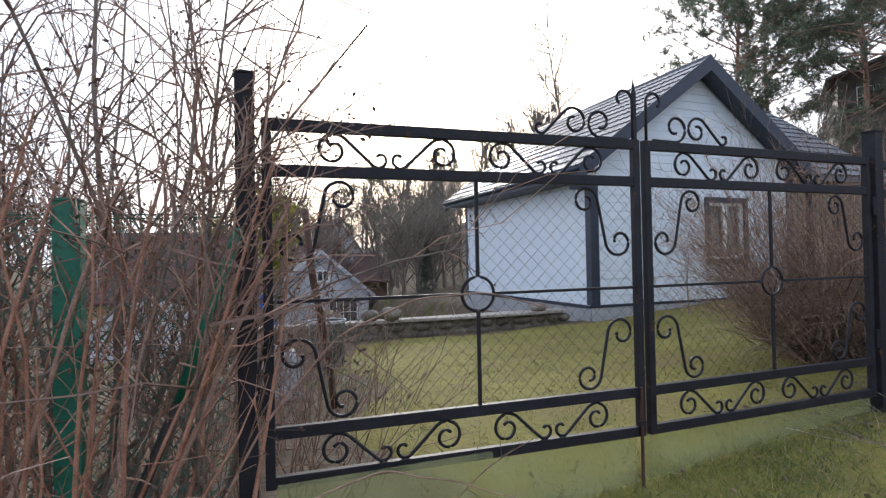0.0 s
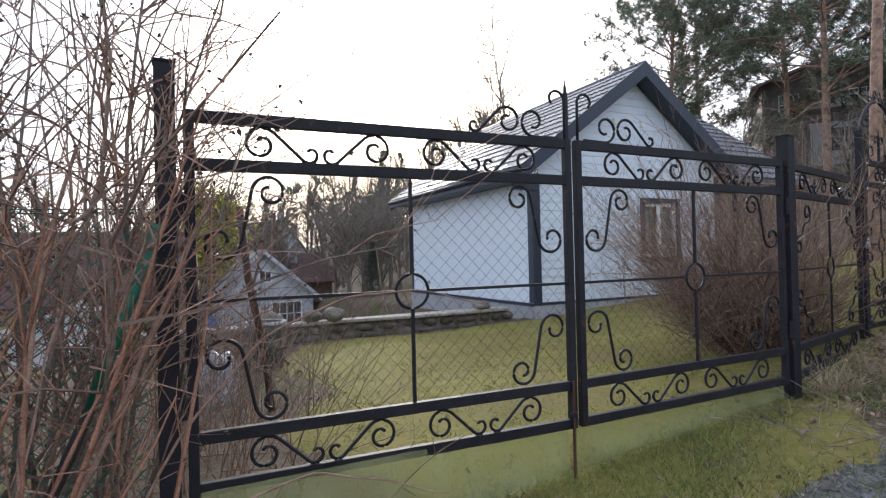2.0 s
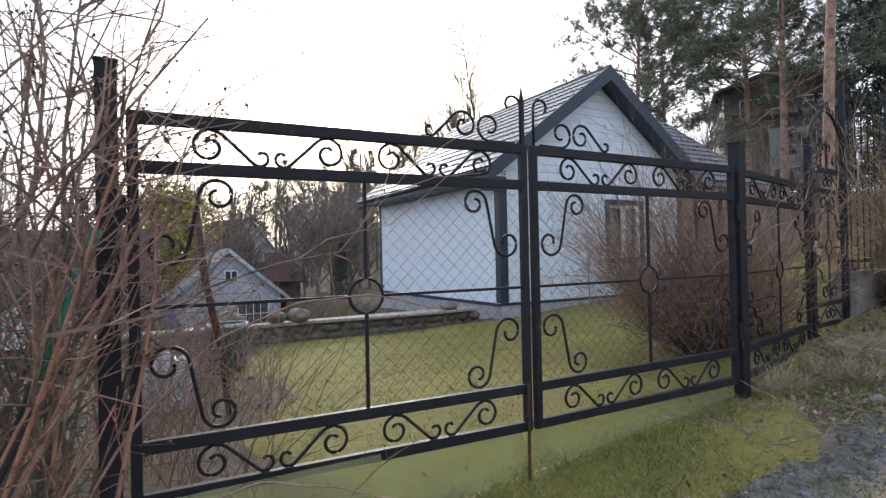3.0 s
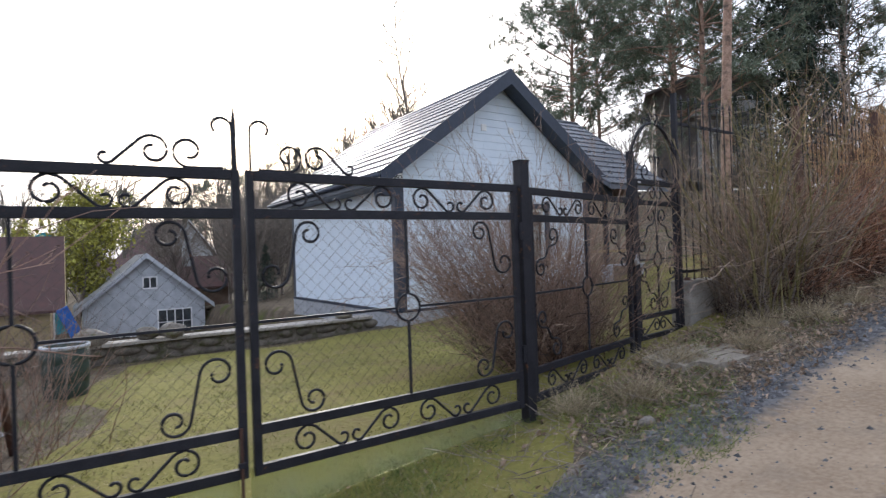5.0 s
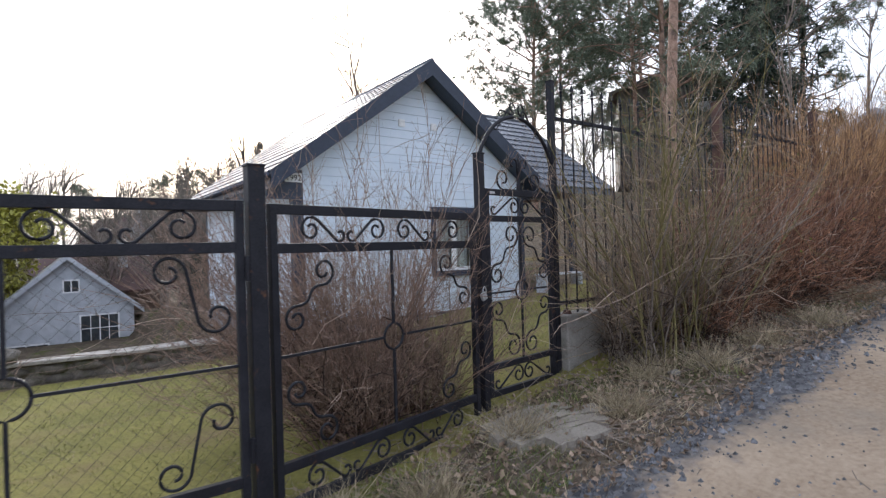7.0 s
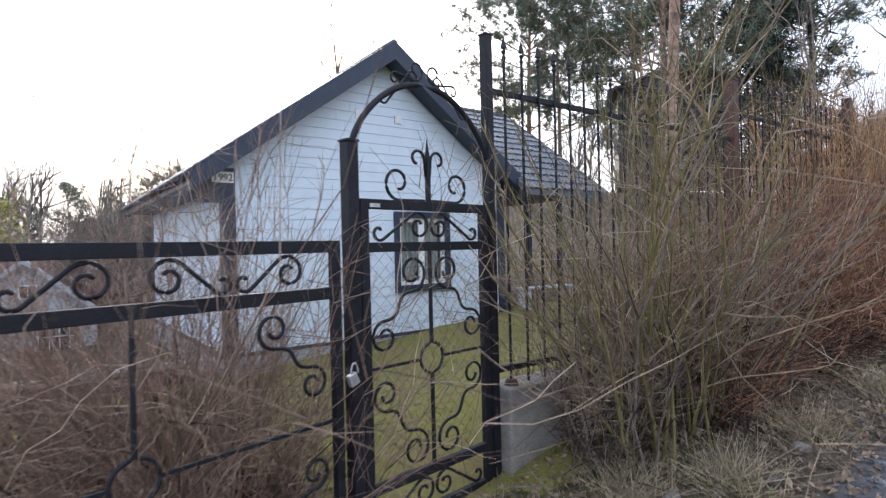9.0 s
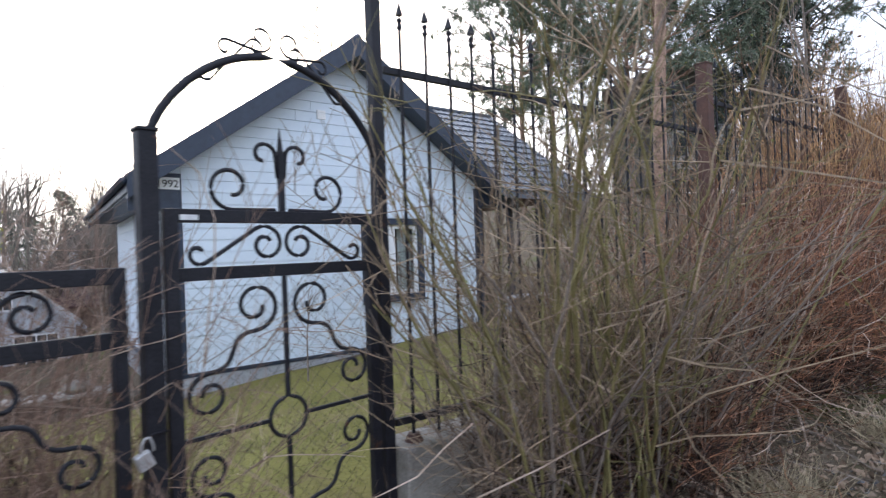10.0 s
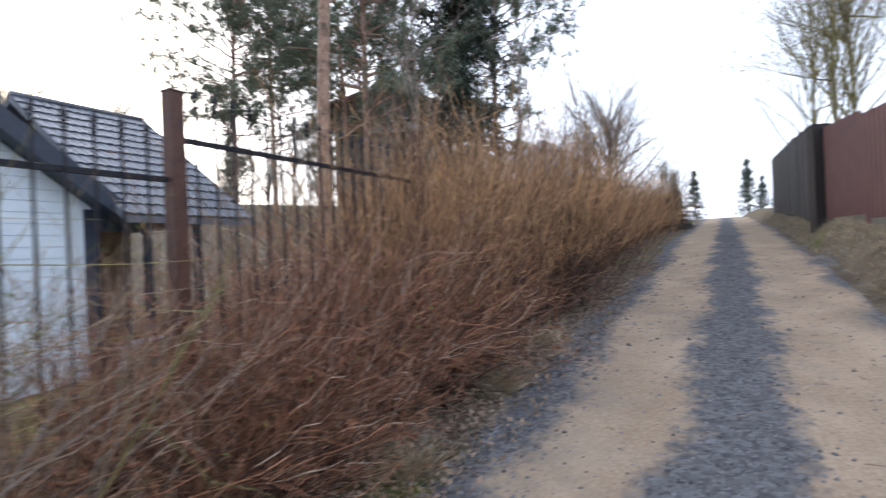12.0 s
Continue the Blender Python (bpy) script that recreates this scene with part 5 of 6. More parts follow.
for pts, r in ((((-0.55, 2.2, -0.1), (-0.28, 2.22, 0.45), (-0.05, 2.25, 0.95), (0.10, 2.28, 1.35), (0.22, 2.3, 1.62)), 0.014), (((-0.25, 2.25, 0.1), (0.1, 2.30, 0.72), (0.42, 2.38, 1.06), (0.8, 2.42, 1.20), (1.15, 2.45, 1.215), (1.55, 2.46, 1.12)), 0.0065), (((0.0, 2.2, 0.25), (0.3, 2.25, 0.44), (0.62, 2.3, 0.48), (0.95, 2.32, 0.36), (1.25, 2.33, 0.24)), 0.006), (((-0.42, 2.1, -0.1), (-0.36, 2.12, 0.6), (-0.34, 2.2, 1.2), (-0.22, 2.3, 1.8)), 0.012), (((-0.75, 2.1, -0.1), (-0.7, 2.12, 0.5), (-0.55, 2.2, 1.1), (-0.38, 2.3, 1.7)), 0.013), (((0.05, 2.62, 1.35), (0.22, 2.45, 1.75), (0.62, 2.42, 2.02)), 0.004)):
    q = np.array(pts)
    t = np.linspace(0, len(q) - 1, 26)
    c = np.stack([np.interp(t, np.arange(len(q)), q[:, i]) for i in range(3)], -1)
    c[1:-1] = (c[:-2] + c[1:-1] * 2 + c[2:]) / 4
    c += 0.006 * np.sin(t * 5 + r * 900)[:, None] * np.array([1, 0.6, 0.4])
    R = np.linspace(r, r * 0.5, 26)[None]
    solid("cane", *tubes(c[None], R, 6), M_BARKRED, cane, smooth=True)
stake = thing("sapling_stake", "rusty brown stake leaning inside the gate", "stake")
bar("rod", np.array([(0.98, 5.68, -0.25), (0.90, 5.58, 0.45), (0.74, 5.45, 1.2), (0.66, 5.34, 1.88)]), 0.035, M_RUST, stake, 8)

barrel = thing("water_barrel", "dark green plastic water barrel with a pale rim", "barrel", at=(1.34, 8.4, gz(1.34, 8.4) - 0.03))
def lathe(profile, n=28):
    """A turned solid: pairs of radius and height."""
    a = np.arange(n) * 2 * np.pi / n
    v = np.concatenate([np.stack([r * np.cos(a), r * np.sin(a), np.full(n, z)], -1) for r, z in profile])
    i = np.arange(n)
    f = np.concatenate([np.stack([k * n + i, k * n + (i + 1) % n, (k + 1) * n + (i + 1) % n, (k + 1) * n + i], -1) for k in range(len(profile) - 1)])
    return v, f


solid("drum", *lathe([(0.01, 0.0), (0.235, 0.0), (0.25, 0.03), (0.27, 0.22), (0.262, 0.24), (0.275, 0.26), (0.28, 0.48), (0.272, 0.50), (0.283, 0.52), (0.275, 0.72), (0.255, 0.72), (0.25, 0.1), (0.01, 0.1)]), M_BARREL, barrel, smooth=True)
solid("rim", *lathe([(0.274, 0.685), (0.292, 0.69), (0.292, 0.735), (0.268, 0.738), (0.268, 0.72)]), M_GREYWOOD, barrel, "pale worn rim", smooth=True)
bm = bmesh.new()
bmesh.ops.create_icosphere(bm, subdivisions=4, radius=1)
for v in bm.verts:
    k = 1 + 0.35 * noise.noise(v.co * 1.4) + 0.16 * noise.noise(v.co * 4) + 0.06 * noise.noise(v.co * 11)
    v.co = Vector((v.co.x * 0.34 * k, v.co.y * 0.28 * k, max(-0.05, v.co.z * 0.52 * k)))
bag = part("plastic_cover", bm, M_PLASTIC, smooth=True)
bag.location = (0.52, 6.7, gz(0.52, 6.7) + 0.02)
tagged(bag, "crumpled grey plastic cover over a plant", "plastic cover")

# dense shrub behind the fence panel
sp = put(shrub("spirea_shrub", "dense bare dark reddish shrub fanning out behind the iron fence", 21, 150, 2.8, (0.26, 0.16), (-0.10, 0.0), 0.12, 0.0050, 1500, 0.55, 0.0022, M_BARKRED, M_TWIGSPIREA, 0.014, 0.46, 2400, 0, short=0.3, pale=90, shade_twigs=280, fork=0.7), 5.60, 3.55)
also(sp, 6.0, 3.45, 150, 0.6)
sl = put(shrub("spirea_shrub", "dense bare dark shrub leaning out over the lawn", 22, 110, 2.35, (0.16, 0.14), (-0.66, 0.05), 0.10, 0.005, 1200, 0.5, 0.0022, M_BARKRED, M_TWIGSPIREA, 0.03, 0.34, 2000, 0, short=0.35, pale=40, shade_twigs=240, fork=0.65), 5.45, 3.6)
also(sl, 5.6, 3.75, -25, 1.0)
reach = put(shrub("lilac_limb_shrub", "bare shrub limb with bud clusters reaching over the gate", 61, 3, 3.75, (0.05, 0.05), (0.27, -0.06), 0.05, 0.012, 26, 0.75, 0.0042, M_BARKGREY, M_BARKGREY, 0.01, 0.07, 70, 700, M_BUD, 0.019, 9), -0.2, 2.8)

# olive and brown stems by the plinth, then the long hedge
ol = put(shrub("willow_shrub", "tall olive bare stems beside the concrete plinth", 31, 16, 2.9, (0.30, 0.14), (0.0, -0.03), 0.10, 0.009, 190, 0.8, 0.0032, M_BARKOLIVE, M_BARKOLIVE, 0.02, 0.26, 300, 200, M_BUDGREEN, 0.018, 9, fork=0.75), 8.25, 2.5)
ol2 = put(shrub("willow_shrub", "thick olive brown stems fanning from one stool by the plinth", 33, 15, 2.9, (0.14, 0.10), (-0.32, -0.02), 0.12, 0.014, 190, 0.9, 0.0042, M_BARKOLIVE, M_WILLOW, 0.02, 0.30, 300, 60, M_BUDGREEN, 0.018, 9, fork=0.8), 8.1, 2.55)
og = put(shrub("willow_shrub", "tangled tan brown bare stems before the railing", 32, 46, 2.55, (0.30, 0.14), (0.06, -0.04), 0.15, 0.0085, 470, 0.75, 0.0028, M_BARKGREY, M_TWIGWILLOW, 0.02, 0.30, 750, 120, M_BUD, 0.015, 9, pale=20, short=0.4, shade_twigs=300, fork=0.75), 8.3, 2.6)
also(og, 8.75, 2.6, 140, 0.82)
also(og, 7.85, 2.85, 250, 0.66)
hr = put(shrub("hedge_shrub", "dense rust brown bare hedge shrub leaning over the verge", 41, 210, 1.75, (0.40, 0.22), (0.18, -0.06), 0.17, 0.0062, 1250, 0.6, 0.0026, M_HEDGESTEM, M_TWIGRUST, -0.005, 0.58, 1300, 60, M_BUDGREEN, 0.03, 7, "shrub", "roadside hedge", pale=200, short=0.4, shade_twigs=1500), 11.4, 2.9)
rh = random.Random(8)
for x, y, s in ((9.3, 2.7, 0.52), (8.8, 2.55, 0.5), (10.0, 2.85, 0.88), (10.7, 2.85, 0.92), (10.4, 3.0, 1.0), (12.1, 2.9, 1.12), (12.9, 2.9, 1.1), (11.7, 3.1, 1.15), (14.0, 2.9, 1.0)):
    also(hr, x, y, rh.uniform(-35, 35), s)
ht = put(shrub("hedge_shrub", "tall tan brown bare hedge shrub with fine upright tips", 42, 270, 2.9, (0.48, 0.30), (0.10, -0.06), 0.075, 0.0064, 1500, 0.75, 0.0030, M_HEDGESTEM, M_TWIGTAN, 0.03, 0.24, 1500, 40, M_BUDGREEN, 0.03, 7, "shrub", "roadside hedge", short=0.4, shade_twigs=1500), 13.0, 3.15, 0, 0.86)
ht2 = put(shrub("hedge_shrub", "tan brown bare hedge shrub farther up the road", 43, 130, 2.8, (0.52, 0.34), (0.10, -0.06), 0.07, 0.008, 560, 0.85, 0.0048, M_HEDGESTEM, M_TWIGTAN, 0.03, 0.25, 700, 0, None, 0.03, 6, "shrub", "roadside hedge", short=0.35), 20.6, 3.05)
x = 13.7
while x < 46:
    also(ht if x < 20 else ht2, x, 3.1 + rh.uniform(-0.2, 0.2) + 0.012 * (x - 12), rh.uniform(0, 360), rh.uniform(0.92, 1.12) if x < 20 else rh.uniform(0.84, 1.02))
    x += rh.uniform(0.85, 1.1) + 0.028 * (x - 12)

# ---- trees ----


def needles(at, size, count, rng, up=0.25):
    """Tufts of needles: narrow blades fanned about each point."""
    a = np.repeat(at, count, 0)
    w = rng.normal(0, 1, (len(a), 3)) + np.array([0, 0, up])
    return blades(a, w, size * rng.uniform(0.6, 1.2, len(a)), size * 0.055, rng, 0.05)


def pine(name, label, seed, h, crown, R, r0, limbs=46, tufts=1500, tuft=0.42):
    rng = np.random.default_rng(seed)
    t = thing(name, label, "tree", "pines")
    T = grow(np.zeros((1, 3)) - [[0, 0, 0.3]], np.array([[0.01, 0.01, 1.0]]), np.array([h]), 12, rng, 0.012, 0.02)
    solid("trunk", *tubes(T, (r0 * (1 - 0.75 * np.linspace(0, 1, 12)))[None], 14), M_PINEBARK, t, "orange flaking pine bark", True)
    z = np.sort(rng.uniform(crown, h * 0.99, limbs))
    a = rng.uniform(0, 6.283, limbs)
    f = (z - crown) / (h - crown)
    L = R * (0.45 + 0.9 * np.sin(np.pi * np.clip(0.12 + 0.88 * f, 0, 1)) ** 0.8) * rng.uniform(0.6, 1.1, limbs)
    base = np.stack([np.interp(z, T[0, :, 2], T[0, :, 0]), np.interp(z, T[0, :, 2], T[0, :, 1]), z], -1)
    B = grow(base, np.stack([np.cos(a), np.sin(a), 0.15 + 0.5 * f], -1), L, 7, rng, 0.13, 0.03)
    p, w, _, _ = sprout(B, limbs * 7, 0.3, 1.0, 0.6, rng, 0.1)
    C = grow(p, w, R * 0.33 * rng.uniform(0.4, 1.1, limbs * 7), 4, rng, 0.15, 0.04)
    for i in range(limbs):
        solid("limb", *tubes(B[i:i + 1], taper(1, 7, r0 * 0.26, r0 * 0.06, rng), 5), M_PINEBARK, t)
    tagged(solid("branch_mass", *tubes(C, taper(len(C), 4, r0 * 0.06, r0 * 0.025, rng), 3), M_PINEBARK, t), kind="stuff")
    q = C[rng.integers(0, len(C), tufts), rng.integers(1, 4, tufts)] + rng.normal(0, tuft * 0.35, (tufts, 3))
    tagged(solid("crown", *needles(q, tuft, 14, rng), M_NEEDLE, t, "grey-green needle tufts with gaps"), kind="stuff")
    return t


def spruce(name, label, seed, h, R, r0=0.2, tiers=30, group="spruces"):
    rng = np.random.default_rng(seed)
    t = thing(name, label, "tree", group)
    T = grow(np.array([[0, 0, -0.3]]), np.array([[0, 0, 1.0]]), np.array([h]), 6, rng, 0.005, 0.0)
    solid("trunk", *tubes(T, (r0 * (1 - 0.9 * np.linspace(0, 1, 6)))[None], 8), M_BARKGREY, t, smooth=True)
    n = tiers * 9
    f = rng.uniform(0.06, 0.99, n)
    a = rng.uniform(0, 6.283, n)
    L = R * (1 - f) ** 0.85 * rng.uniform(0.7, 1.15, n) + 0.1
    B = grow(np.stack([0 * f, 0 * f, f * h], -1), np.stack([np.cos(a), np.sin(a), -0.25 + 0.5 * f], -1), L, 6, rng, 0.06, 0.015)
    tagged(solid("branch_mass", *tubes(B, taper(n, 6, r0 * 0.12, r0 * 0.03, rng), 3), M_BARKGREY, t), kind="stuff")
    m = n * 9
    q = B[rng.integers(0, n, m), rng.integers(1, 6, m)] + rng.normal(0, R * 0.05, (m, 3))
    tagged(solid("crown", *needles(q, R * 0.16, 9, rng, -0.3), M_SPRUCE, t, "dark green drooping needles"), kind="stuff")
    return t


def bare_tree(name, label, seed, h, fork, R, r0, bark, twig, n1=16, n2=150, n3=500, n4=0, leaf=None, leaves=0, leaf_size=0.15, group="bare trees", rise=0.05, fine=1.0):
    rng = np.random.default_rng(seed)
    t = thing(name, label, "tree", group)
    T = grow(np.array([[0, 0, -0.3]]), np.array([[0.02, 0.0, 1.0]]), np.array([h * 0.96]), 9, rng, 0.04, 0.02)
    solid("trunk", *tubes(T, (r0 * (1 - 0.85 * np.linspace(0, 1, 9)))[None], 8), bark, t, smooth=True)
    p, w, f, _ = sprout(T, n1, fork, 0.98, 0.5, rng, 0.25)
    B = grow(p, w, R * rng.uniform(0.6, 1.2, n1) * (1.25 - 0.7 * f), 6, rng, 0.12, rise)
    p, w, _, _ = sprout(B, n2, 0.2, 1.0, 0.5, rng, 0.1)
    C = grow(p, w, R * 0.45 * rng.uniform(0.4, 1.1, n2), 5, rng, 0.14, rise)
    tagged(solid("branch_mass", *joined([tubes(B, taper(n1, 6, r0 * 0.36, r0 * 0.08, rng), 5), tubes(C, taper(n2, 5, r0 * 0.09, r0 * 0.03, rng), 3)]), bark, t), kind="stuff")
    p, w, _, _ = sprout(C, n3, 0.15, 1.0, 0.5, rng, 0.1)
    D = grow(p, w, R * 0.25 * rng.uniform(0.4, 1.1, n3), 4, rng, 0.14, rise)
    sets = [tubes(D, taper(n3, 4, r0 * 0.035 * fine, r0 * 0.015 * fine, rng), 3)]
    if n4:
        p, w, _, _ = sprout(D, n4, 0.1, 1.0, 0.5, rng, 0.05)
        sets.append(tubes(grow(p, w, R * 0.14 * rng.uniform(0.4, 1.1, n4), 3, rng, 0.12, rise), r0 * 0.016 * fine, 3))
    tagged(solid("crown", *joined(sets), twig, t, "fine bare twigs"), kind="stuff")
    if leaves:
        at = D[rng.integers(0, n3, leaves), rng.integers(0, 4, leaves)] + rng.normal(0, leaf_size, (leaves, 3))
        tagged(solid("leaves", *flecks(at, leaf_size, rng, 0.6), leaf, t, "young yellow-green leaves"), kind="stuff")
    return t


pn = pine("pine_tree", "tall pine with orange bark beside the road hedge", 3, 18, 9.0, 3.6, 0.19, 36, 900, 0.34)
put(pn, 18.3, 8.5, 0)
p2t = pine("pine_tree", "broad grey-green pine behind the white house", 4, 19, 5.0, 4.6, 0.22, 60, 2600, 0.42)
put(p2t, 34.4, 29.1, 20, 1.0)
also(p2t, 40.0, 31.0, 100, 0.92)
also(p2t, 52.0, 31.0, 200, 1.15)
also(p2t, 45.0, 14.5, 310, 1.0)
also(p2t, 34.0, 18.0, 60, 1.12)
also(p2t, 38.0, 22.5, 150, 1.0)
s1 = spruce("spruce_tree", "large dark spruce behind the hedge", 12, 20, 4.6, 0.28, 34)
put(s1, 40.5, 15.2, 0, 1.2)
s2 = spruce("spruce_tree", "pointed dark spruce at the crest of the road", 13, 9, 2.0, 0.14, 22)
put(s2, 104, -3.2)
for x, y, s in ((98, 4.0, 0.85), (112, -5.6, 0.8), (118, -8, 0.75), (95, 6.5, 0.7)):
    also(s2, x, y, rh.uniform(0, 360), s)
also(s2, 9.2, 26.0, 40, 0.30)
th = spruce("thuja_bush", "small round dark evergreen bush by the road", 14, 2.0, 0.9, 0.06, 16, "evergreens")
put(th, 37.5, 2.3)

br = bare_tree("birch_tree", "slender bare birch behind the house", 51, 17, 0.30, 3.0, 0.13, M_BARKGREY, M_FARBARE, 30, 200, 500, 400, fine=4.0)
put(br, 19.6, 29.5)
also(br, 22.0, 34.0, 90, 0.8)
br2 = bare_tree("aspen_tree", "tall pale bare tree beyond the sheet fence", 52, 14, 0.12, 6.0, 0.11, M_BARKOLIVE, M_FARBARE, 40, 300, 800, 600, M_SPRING, 900, 0.10, rise=0.02, fine=1.6)
put(br2, 38.0, -4.6)
also(br2, 42.0, -5.8, 100, 1.1)
also(br2, 47.0, -4.8, 220, 1.0)
also(br2, 34.0, -7.0, 40, 1.05)
wl_ = bare_tree("willow_tree", "round bare grey tree behind the hedge", 53, 6.2, 0.08, 4.6, 0.14, M_BARKGREY, M_FARBARE, 44, 320, 800, 500, rise=0.015, fine=1.5)
put(wl_, 38.5, 5.6, 0, 0.95)
also(wl_, 44.0, 7.5, 120, 0.8)
for x, y, s in ((9.4, 31.0, 0.62), (12.2, 36.0, 0.85), (15.0, 45.0, 1.15), (6.8, 45.0, 0.95), (10.5, 41.0, 1.0), (18.0, 52.0, 1.35), (7.9, 25.5, 0.55), (9.2, 27.5, 0.62), (8.4, 30.0, 0.68), (10.6, 29.0, 0.62), (12.0, 32.5, 0.75), (6.9, 36.0, 0.7), (13.2, 38.5, 0.85)):
    also(wl_, x, y, rh.uniform(0, 360), s)
rw = bare_tree("rowan_tree", "pale bare young tree in the hedge", 54, 5.4, 0.25, 2.0, 0.055, M_BARKGREY, M_BARKGREY, 18, 120, 300, 0, M_BUD, 200, 0.05)
put(rw, 15.4, 4.1)
also(rw, 20.5, 4.2, 100, 1.1)
also(rw, 27.5, 4.6, 200, 1.1)
yl = bare_tree("spring_tree", "yellow-green budding tree beyond the shed", 55, 6.5, 0.15, 3.0, 0.14, M_BARKGREY, M_BARKOLIVE, 30, 240, 700, 0, M_SPRING, 7000, 0.20, "budding trees")
put(yl, 1.6, 34.5)
also(yl, -1.5, 38.0, 110, 0.8)
sap = bare_tree("young_tree", "thin bare young tree before the gable wall", 56, 1.8, 0.3, 0.7, 0.022, M_BARKGREY, M_BARKGREY, 9, 30, 60)
put(sap, 9.5, 9.4)

wd = bare_tree("wood_tree", "bare grey-brown tree of the far wood", 57, 9, 0.12, 4.2, 0.16, M_FARBARE, M_FARBARE, 22, 90, 230, 0, group="far wood", fine=2.2)
put(wd, 11.5, 33.0, 0, 0.72)
for x, y, s in ((9.3, 35.5, 0.7), (14.0, 36.0, 0.85), (10.2, 29.0, 0.55), (16.0, 41.0, 0.9), (12.0, 43.0, 0.8), (19.5, 46.0, 1.0), (22.5, 41.0, 0.95), (7.5, 47.0, 0.8), (3.0, 50.0, 0.8), (-4.0, 52.0, 0.8), (-10.0, 55.0, 0.9), (-16.0, 50.0, 0.9), (9.0, 27.0, 0.45), (12.5, 30.5, 0.6)):
    also(wd, x, y, rh.uniform(0, 360), s)
for k in range(42):
    a = rh.uniform(-24, 42)
    d = rh.uniform(50, 105)
    also(wd, d * math.sin(radians(a)), d * math.cos(radians(a)), rh.uniform(0, 360), rh.uniform(0.9, 1.15) * (0.65 + d / 110), 0.5)
for x, y, s in ((22.0, 11.0, 0.42), (24.5, 13.5, 0.5), (27.5, 12.0, 0.5), (21.5, 15.0, 0.5), (26.0, 18.0, 0.6), (30.5, 15.5, 0.6), (31.0, 21.0, 0.7), (20.0, 19.5, 0.55), (58.0, 4.2, 0.5), (63.0, 5.0, 0.6), (69.0, 4.0, 0.5), (72.0, -6.5, 0.6), (80.0, 6.0, 0.7), (90.0, -7.5, 0.7)):
    also(wd, x, y, rh.uniform(0, 360), s)
s3 = spruce("spruce_tree", "far dark spruce above the roofs", 16, 10, 2.3, 0.15, 9)
put(s3, 14.0, 92.0)
for k in range(15):
    a = rh.uniform(-22, 46)
    d = rh.uniform(80, 140)
    also(s3, d * math.sin(radians(a)), d * math.cos(radians(a)), rh.uniform(0, 360), rh.uniform(0.9, 1.4), 0.5)
pf = put(pine("pine_tree", "distant pine over the roofs", 15, 15, 5.5, 3.4, 0.22, 36, 600, 0.6), 20.0, 96.0, 0, 0.9)
for x, y, s in ((26.0, 100.0, 0.85), (9.0, 104.0, 1.0), (2.0, 98.0, 0.8)):
    also(pf, x, y, rh.uniform(0, 360), s)

# ---- grass, litter and stones ----
rng = np.random.default_rng(77)


def scatter(n, x0, x1, y0, y1, keep=None):
    x, y = rng.uniform(x0, x1, n), rng.uniform(y0, y1, n)
    if keep is not None:
        k = keep(x, y)
        x, y = x[k], y[k]
    return np.stack([x, y, ground_z(x, y)], -1)


def patch(x, y, s, o=0.0):
    return np.sin(x * s + o + 1.7 * np.sin(y * s * 0.8)) * np.sin(y * s * 1.2 + 2 * o + 1.1 * np.sin(x * s * 0.7))


def field(name, label, at, length, width, material, flat=0.5, category="grass"):
    w = rng.normal(0, flat, (len(at), 3))
    w[:, 2] = np.abs(w[:, 2]) * 0.5 + 0.6
    ob = solid(name, *blades(at, w, length * rng.uniform(0.5, 1.4, len(at)), width, rng, 0.3), material)
    return tagged(ob, label, category, kind="stuff")


lawn_at = scatter(90000, 1.0, 15, 2.7, 10.4, lambda x, y: (rng.uniform(0, 1, len(x)) < 0.75 + 0.3 * patch(x, y, 1.3)) & (rng.uniform(0, 1, len(x)) < 1.25 - 0.09 * (y - 2.6)))
field("lawn_grass", "short mossy green grass of the yard", lawn_at + [0, 0, 0.015], 0.035, 0.0035, M_GRASS, 0.7)
field("dry_lawn_grass", "dry straw coloured blades in the lawn", scatter(26000, 1.0, 14, 2.7, 10.4, lambda x, y: patch(x, y, 0.9, 1.0) > -0.25) + [0, 0, 0.015], 0.04, 0.003, M_STRAW, 1.0)
field("verge_grass", "green grass tufts on the verge before the gate", scatter(80000, -1.0, 8.0, 1.2, 2.75, lambda x, y: rng.uniform(0, 1, len(x)) < 0.5 + 0.5 * patch(x, y, 2.1) + 0.35 * (y - 2.0) - 0.10 * (x - 3)), 0.075, 0.0032, M_VERGEGRASS, 0.6)
field("dry_grass", "dry straw and grass along the verge", scatter(15000, -1.0, 24, 1.5, 3.0, lambda x, y: rng.uniform(0, 1, len(x)) < 0.35 + 0.4 * patch(x, y, 1.6, 2.0) + 0.25 * (y - 1.6)), 0.11, 0.003, M_STRAW, 1.2)
field("bank_grass", "dry and green grass on the bank below the far fence", scatter(9000, 12, 40, -2.9, -1.75), 0.14, 0.006, M_STRAW, 0.8)
tuft_c = np.array([[5.2, 2.2], [6.1, 2.45], [6.9, 2.1], [8.0, 2.0], [8.8, 1.95], [9.8, 1.8], [7.6, 2.35], [4.7, 2.45], [11.2, 1.9], [12.8, 1.9], [14.4, 1.95]])
c = tuft_c[rng.integers(0, len(tuft_c), 4200)] + rng.normal(0, 0.09, (4200, 2))
field("straw_tufts", "pale dry grass tufts at the hedge's foot", np.concatenate([c, ground_z(c[:, 0], c[:, 1])[:, None]], 1), 0.26, 0.003, M_STRAW, 0.9)
lv = scatter(19000, -1.2, 22, 1.4, 3.0, lambda x, y: rng.uniform(0, 1, len(x)) < 0.12 + 0.88 * smooth(3.6, 5.4, x)) + [0, 0, 0.02]
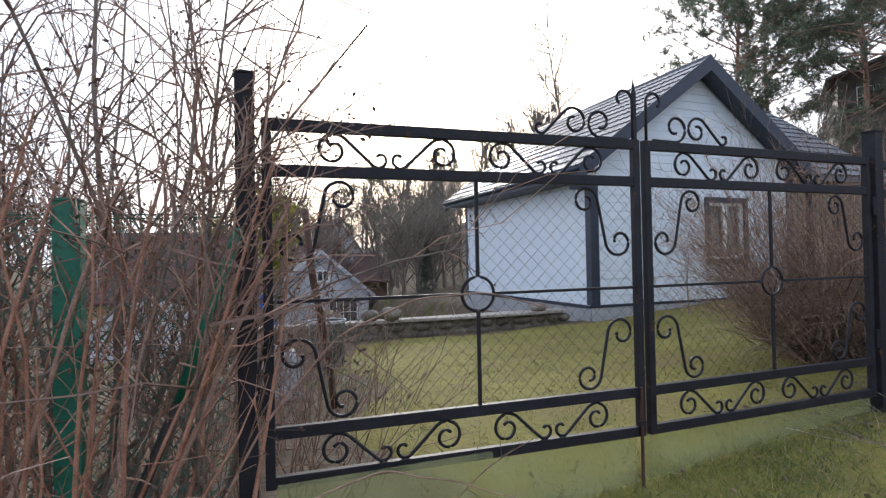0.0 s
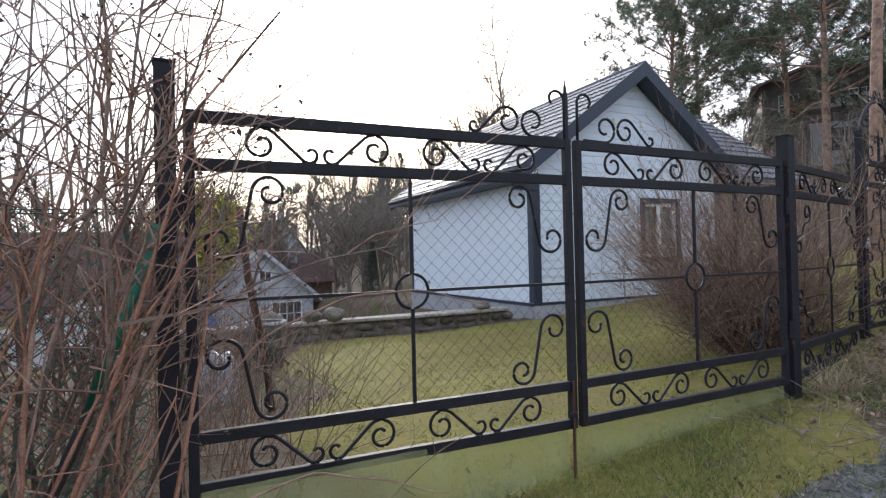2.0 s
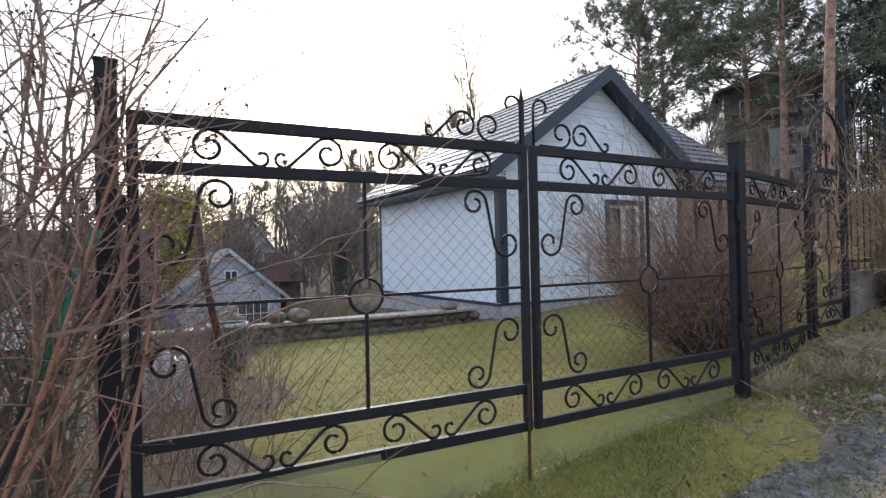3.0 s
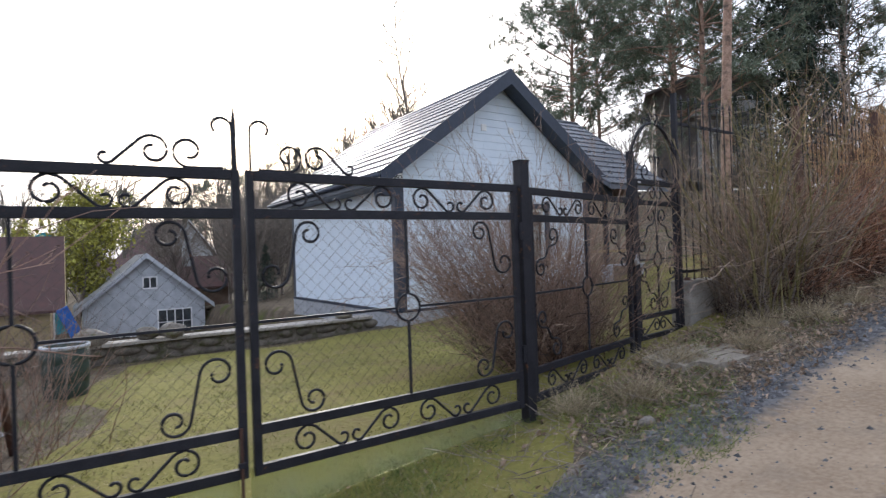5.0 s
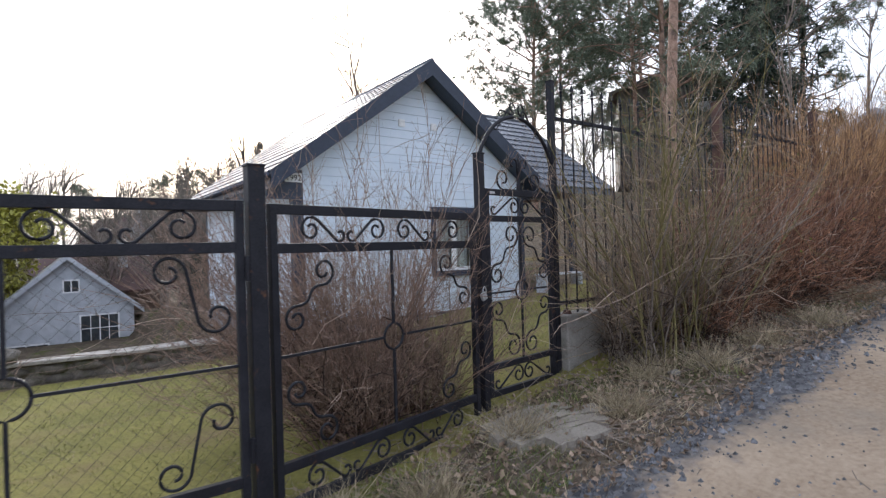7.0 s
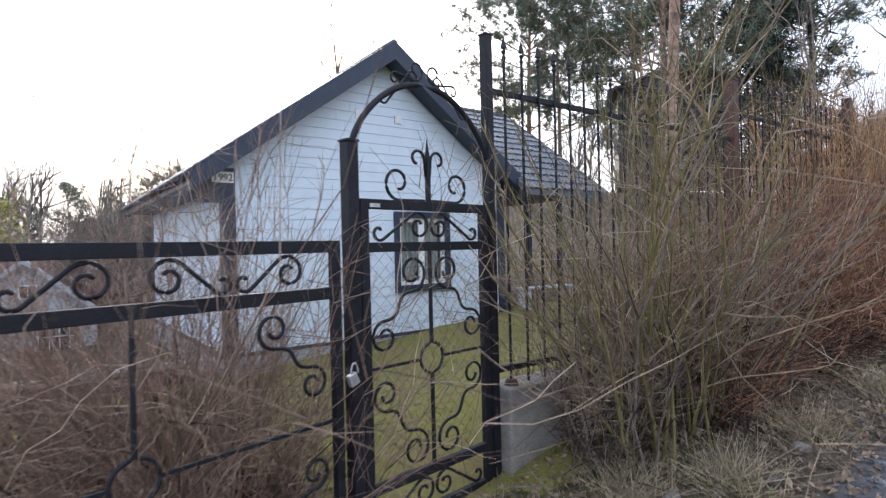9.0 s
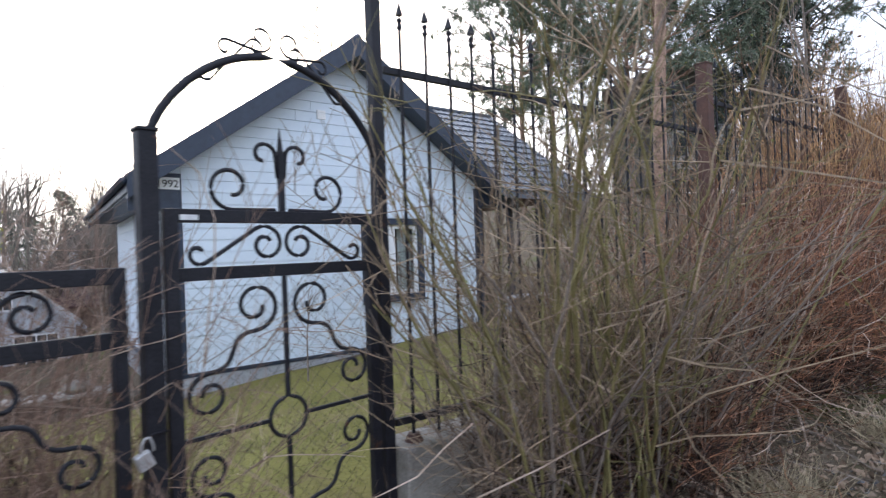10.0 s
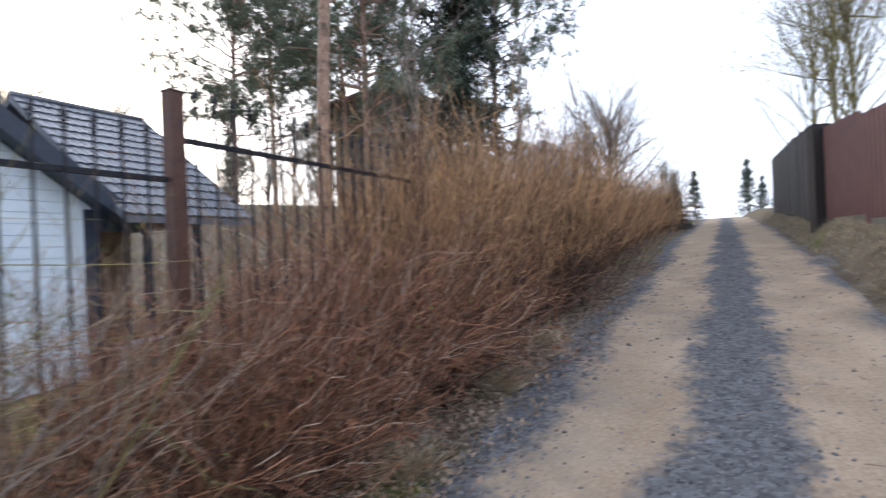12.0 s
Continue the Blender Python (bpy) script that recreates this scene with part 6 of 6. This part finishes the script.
tagged(solid("leaf_litter", *flecks(lv, 0.045, rng, 0.6), M_DEADLEAF), "dead brown leaves scattered on the verge", "leaf litter", kind="stuff")
st = scatter(2600, 3.5, 22, 1.6, 3.1)
d = rng.normal(0, 1, (len(st), 3)) * np.array([1, 1, 0.12])
tagged(solid("fallen_twigs", *tubes(grow(st + [0, 0, 0.02], d, rng.uniform(0.08, 0.45, len(st)), 4, rng, 0.15, 0.0), 0.0028, 3), M_BARKGREY), "dry twigs lying along the verge", "twigs", kind="stuff")


def pebbles(name, label, at, size, material):
    m = len(at)
    s = size * rng.lognormal(0, 0.45, (m, 1))
    o = np.array([[1, 0, 0], [0, 1, 0], [-1, 0, 0], [0, -1, 0], [0.1, 0.1, 0.75], [0, 0, -0.5]])
    a = rng.uniform(0, 6.283, m)
    rot = np.stack([np.stack([np.cos(a), -np.sin(a)], -1), np.stack([np.sin(a), np.cos(a)], -1)], 1)
    v = np.repeat(o[None], m, 0) * (0.7 + 0.6 * rng.uniform(0, 1, (m, 6, 1)))
    v[:, :, :2] = np.einsum("mij,mkj->mki", rot, v[:, :, :2] * np.array([1.0, 0.75]))
    v = v * s[:, :, None] + at[:, None]
    t = np.array([[0, 1, 4], [1, 2, 4], [2, 3, 4], [3, 0, 4], [1, 0, 5], [2, 1, 5], [3, 2, 5], [0, 3, 5]])
    f = (np.arange(m)[:, None, None] * 6 + t[None]).reshape(-1, 3)
    return tagged(solid(name, v.reshape(-1, 3), f, material), label, "gravel", kind="stuff")


def on_road(n, x0, x1, y0, y1, keep=None):
    p = scatter(n, x0, x1, y0, y1, keep)
    p[:, 2] = np.maximum(road_z(p[:, 0], p[:, 1]), p[:, 2])
    return p


g1 = on_road(22000, 1.0, 24, 1.05, 2.3, lambda x, y: rng.uniform(0, 1, len(x)) < np.exp(-((y - 1.53 - 0.1 * np.sin(x * 1.3)) / 0.26) ** 2))
g2 = on_road(12000, 6.0, 30, -0.6, 0.5, lambda x, y: rng.uniform(0, 1, len(x)) < np.exp(-((y + 0.03) / 0.33) ** 2))
pebbles("roadside_gravel", "grey crushed stone along the road's edge", g1, 0.012, M_CHIP)
pebbles("middle_gravel", "grey crushed stone between the wheel tracks", g2, 0.011, M_CHIP)
pebbles("track_pebbles", "scattered pebbles on the sandy wheel tracks", on_road(3600, 2, 24, -1.6, 1.5), 0.0095, M_CHIP)
tw = on_road(150, 3.5, 20, -1.6, 1.5)
d = rng.normal(0, 1, (len(tw), 3)) * np.array([1, 1, 0.05])
tagged(solid("road_twigs", *tubes(grow(tw + [0, 0, 0.012], d, rng.uniform(0.05, 0.3, len(tw)), 4, rng, 0.15, 0.0), 0.0026, 3), M_BARKGREY), "thin dry twigs lying on the sandy road", "twigs", kind="stuff")
rr_ = random.Random(5)
for k in range(26):
    x, y = rr_.uniform(4.5, 16), rr_.uniform(1.5, 2.25)
    bm = bmesh.new()
    s = rr_.uniform(0.03, 0.075)
    rock(bm, (0, 0, 0), (s, s * 0.75, s * 0.55), rs, 2)
    b = part("stone", bm, M_STONE, smooth=True)
    b.location = (x, y, gz(x, y) + s * 0.35)
    tagged(b, "grey stone lying on the gravel verge", "stone", "verge stones")
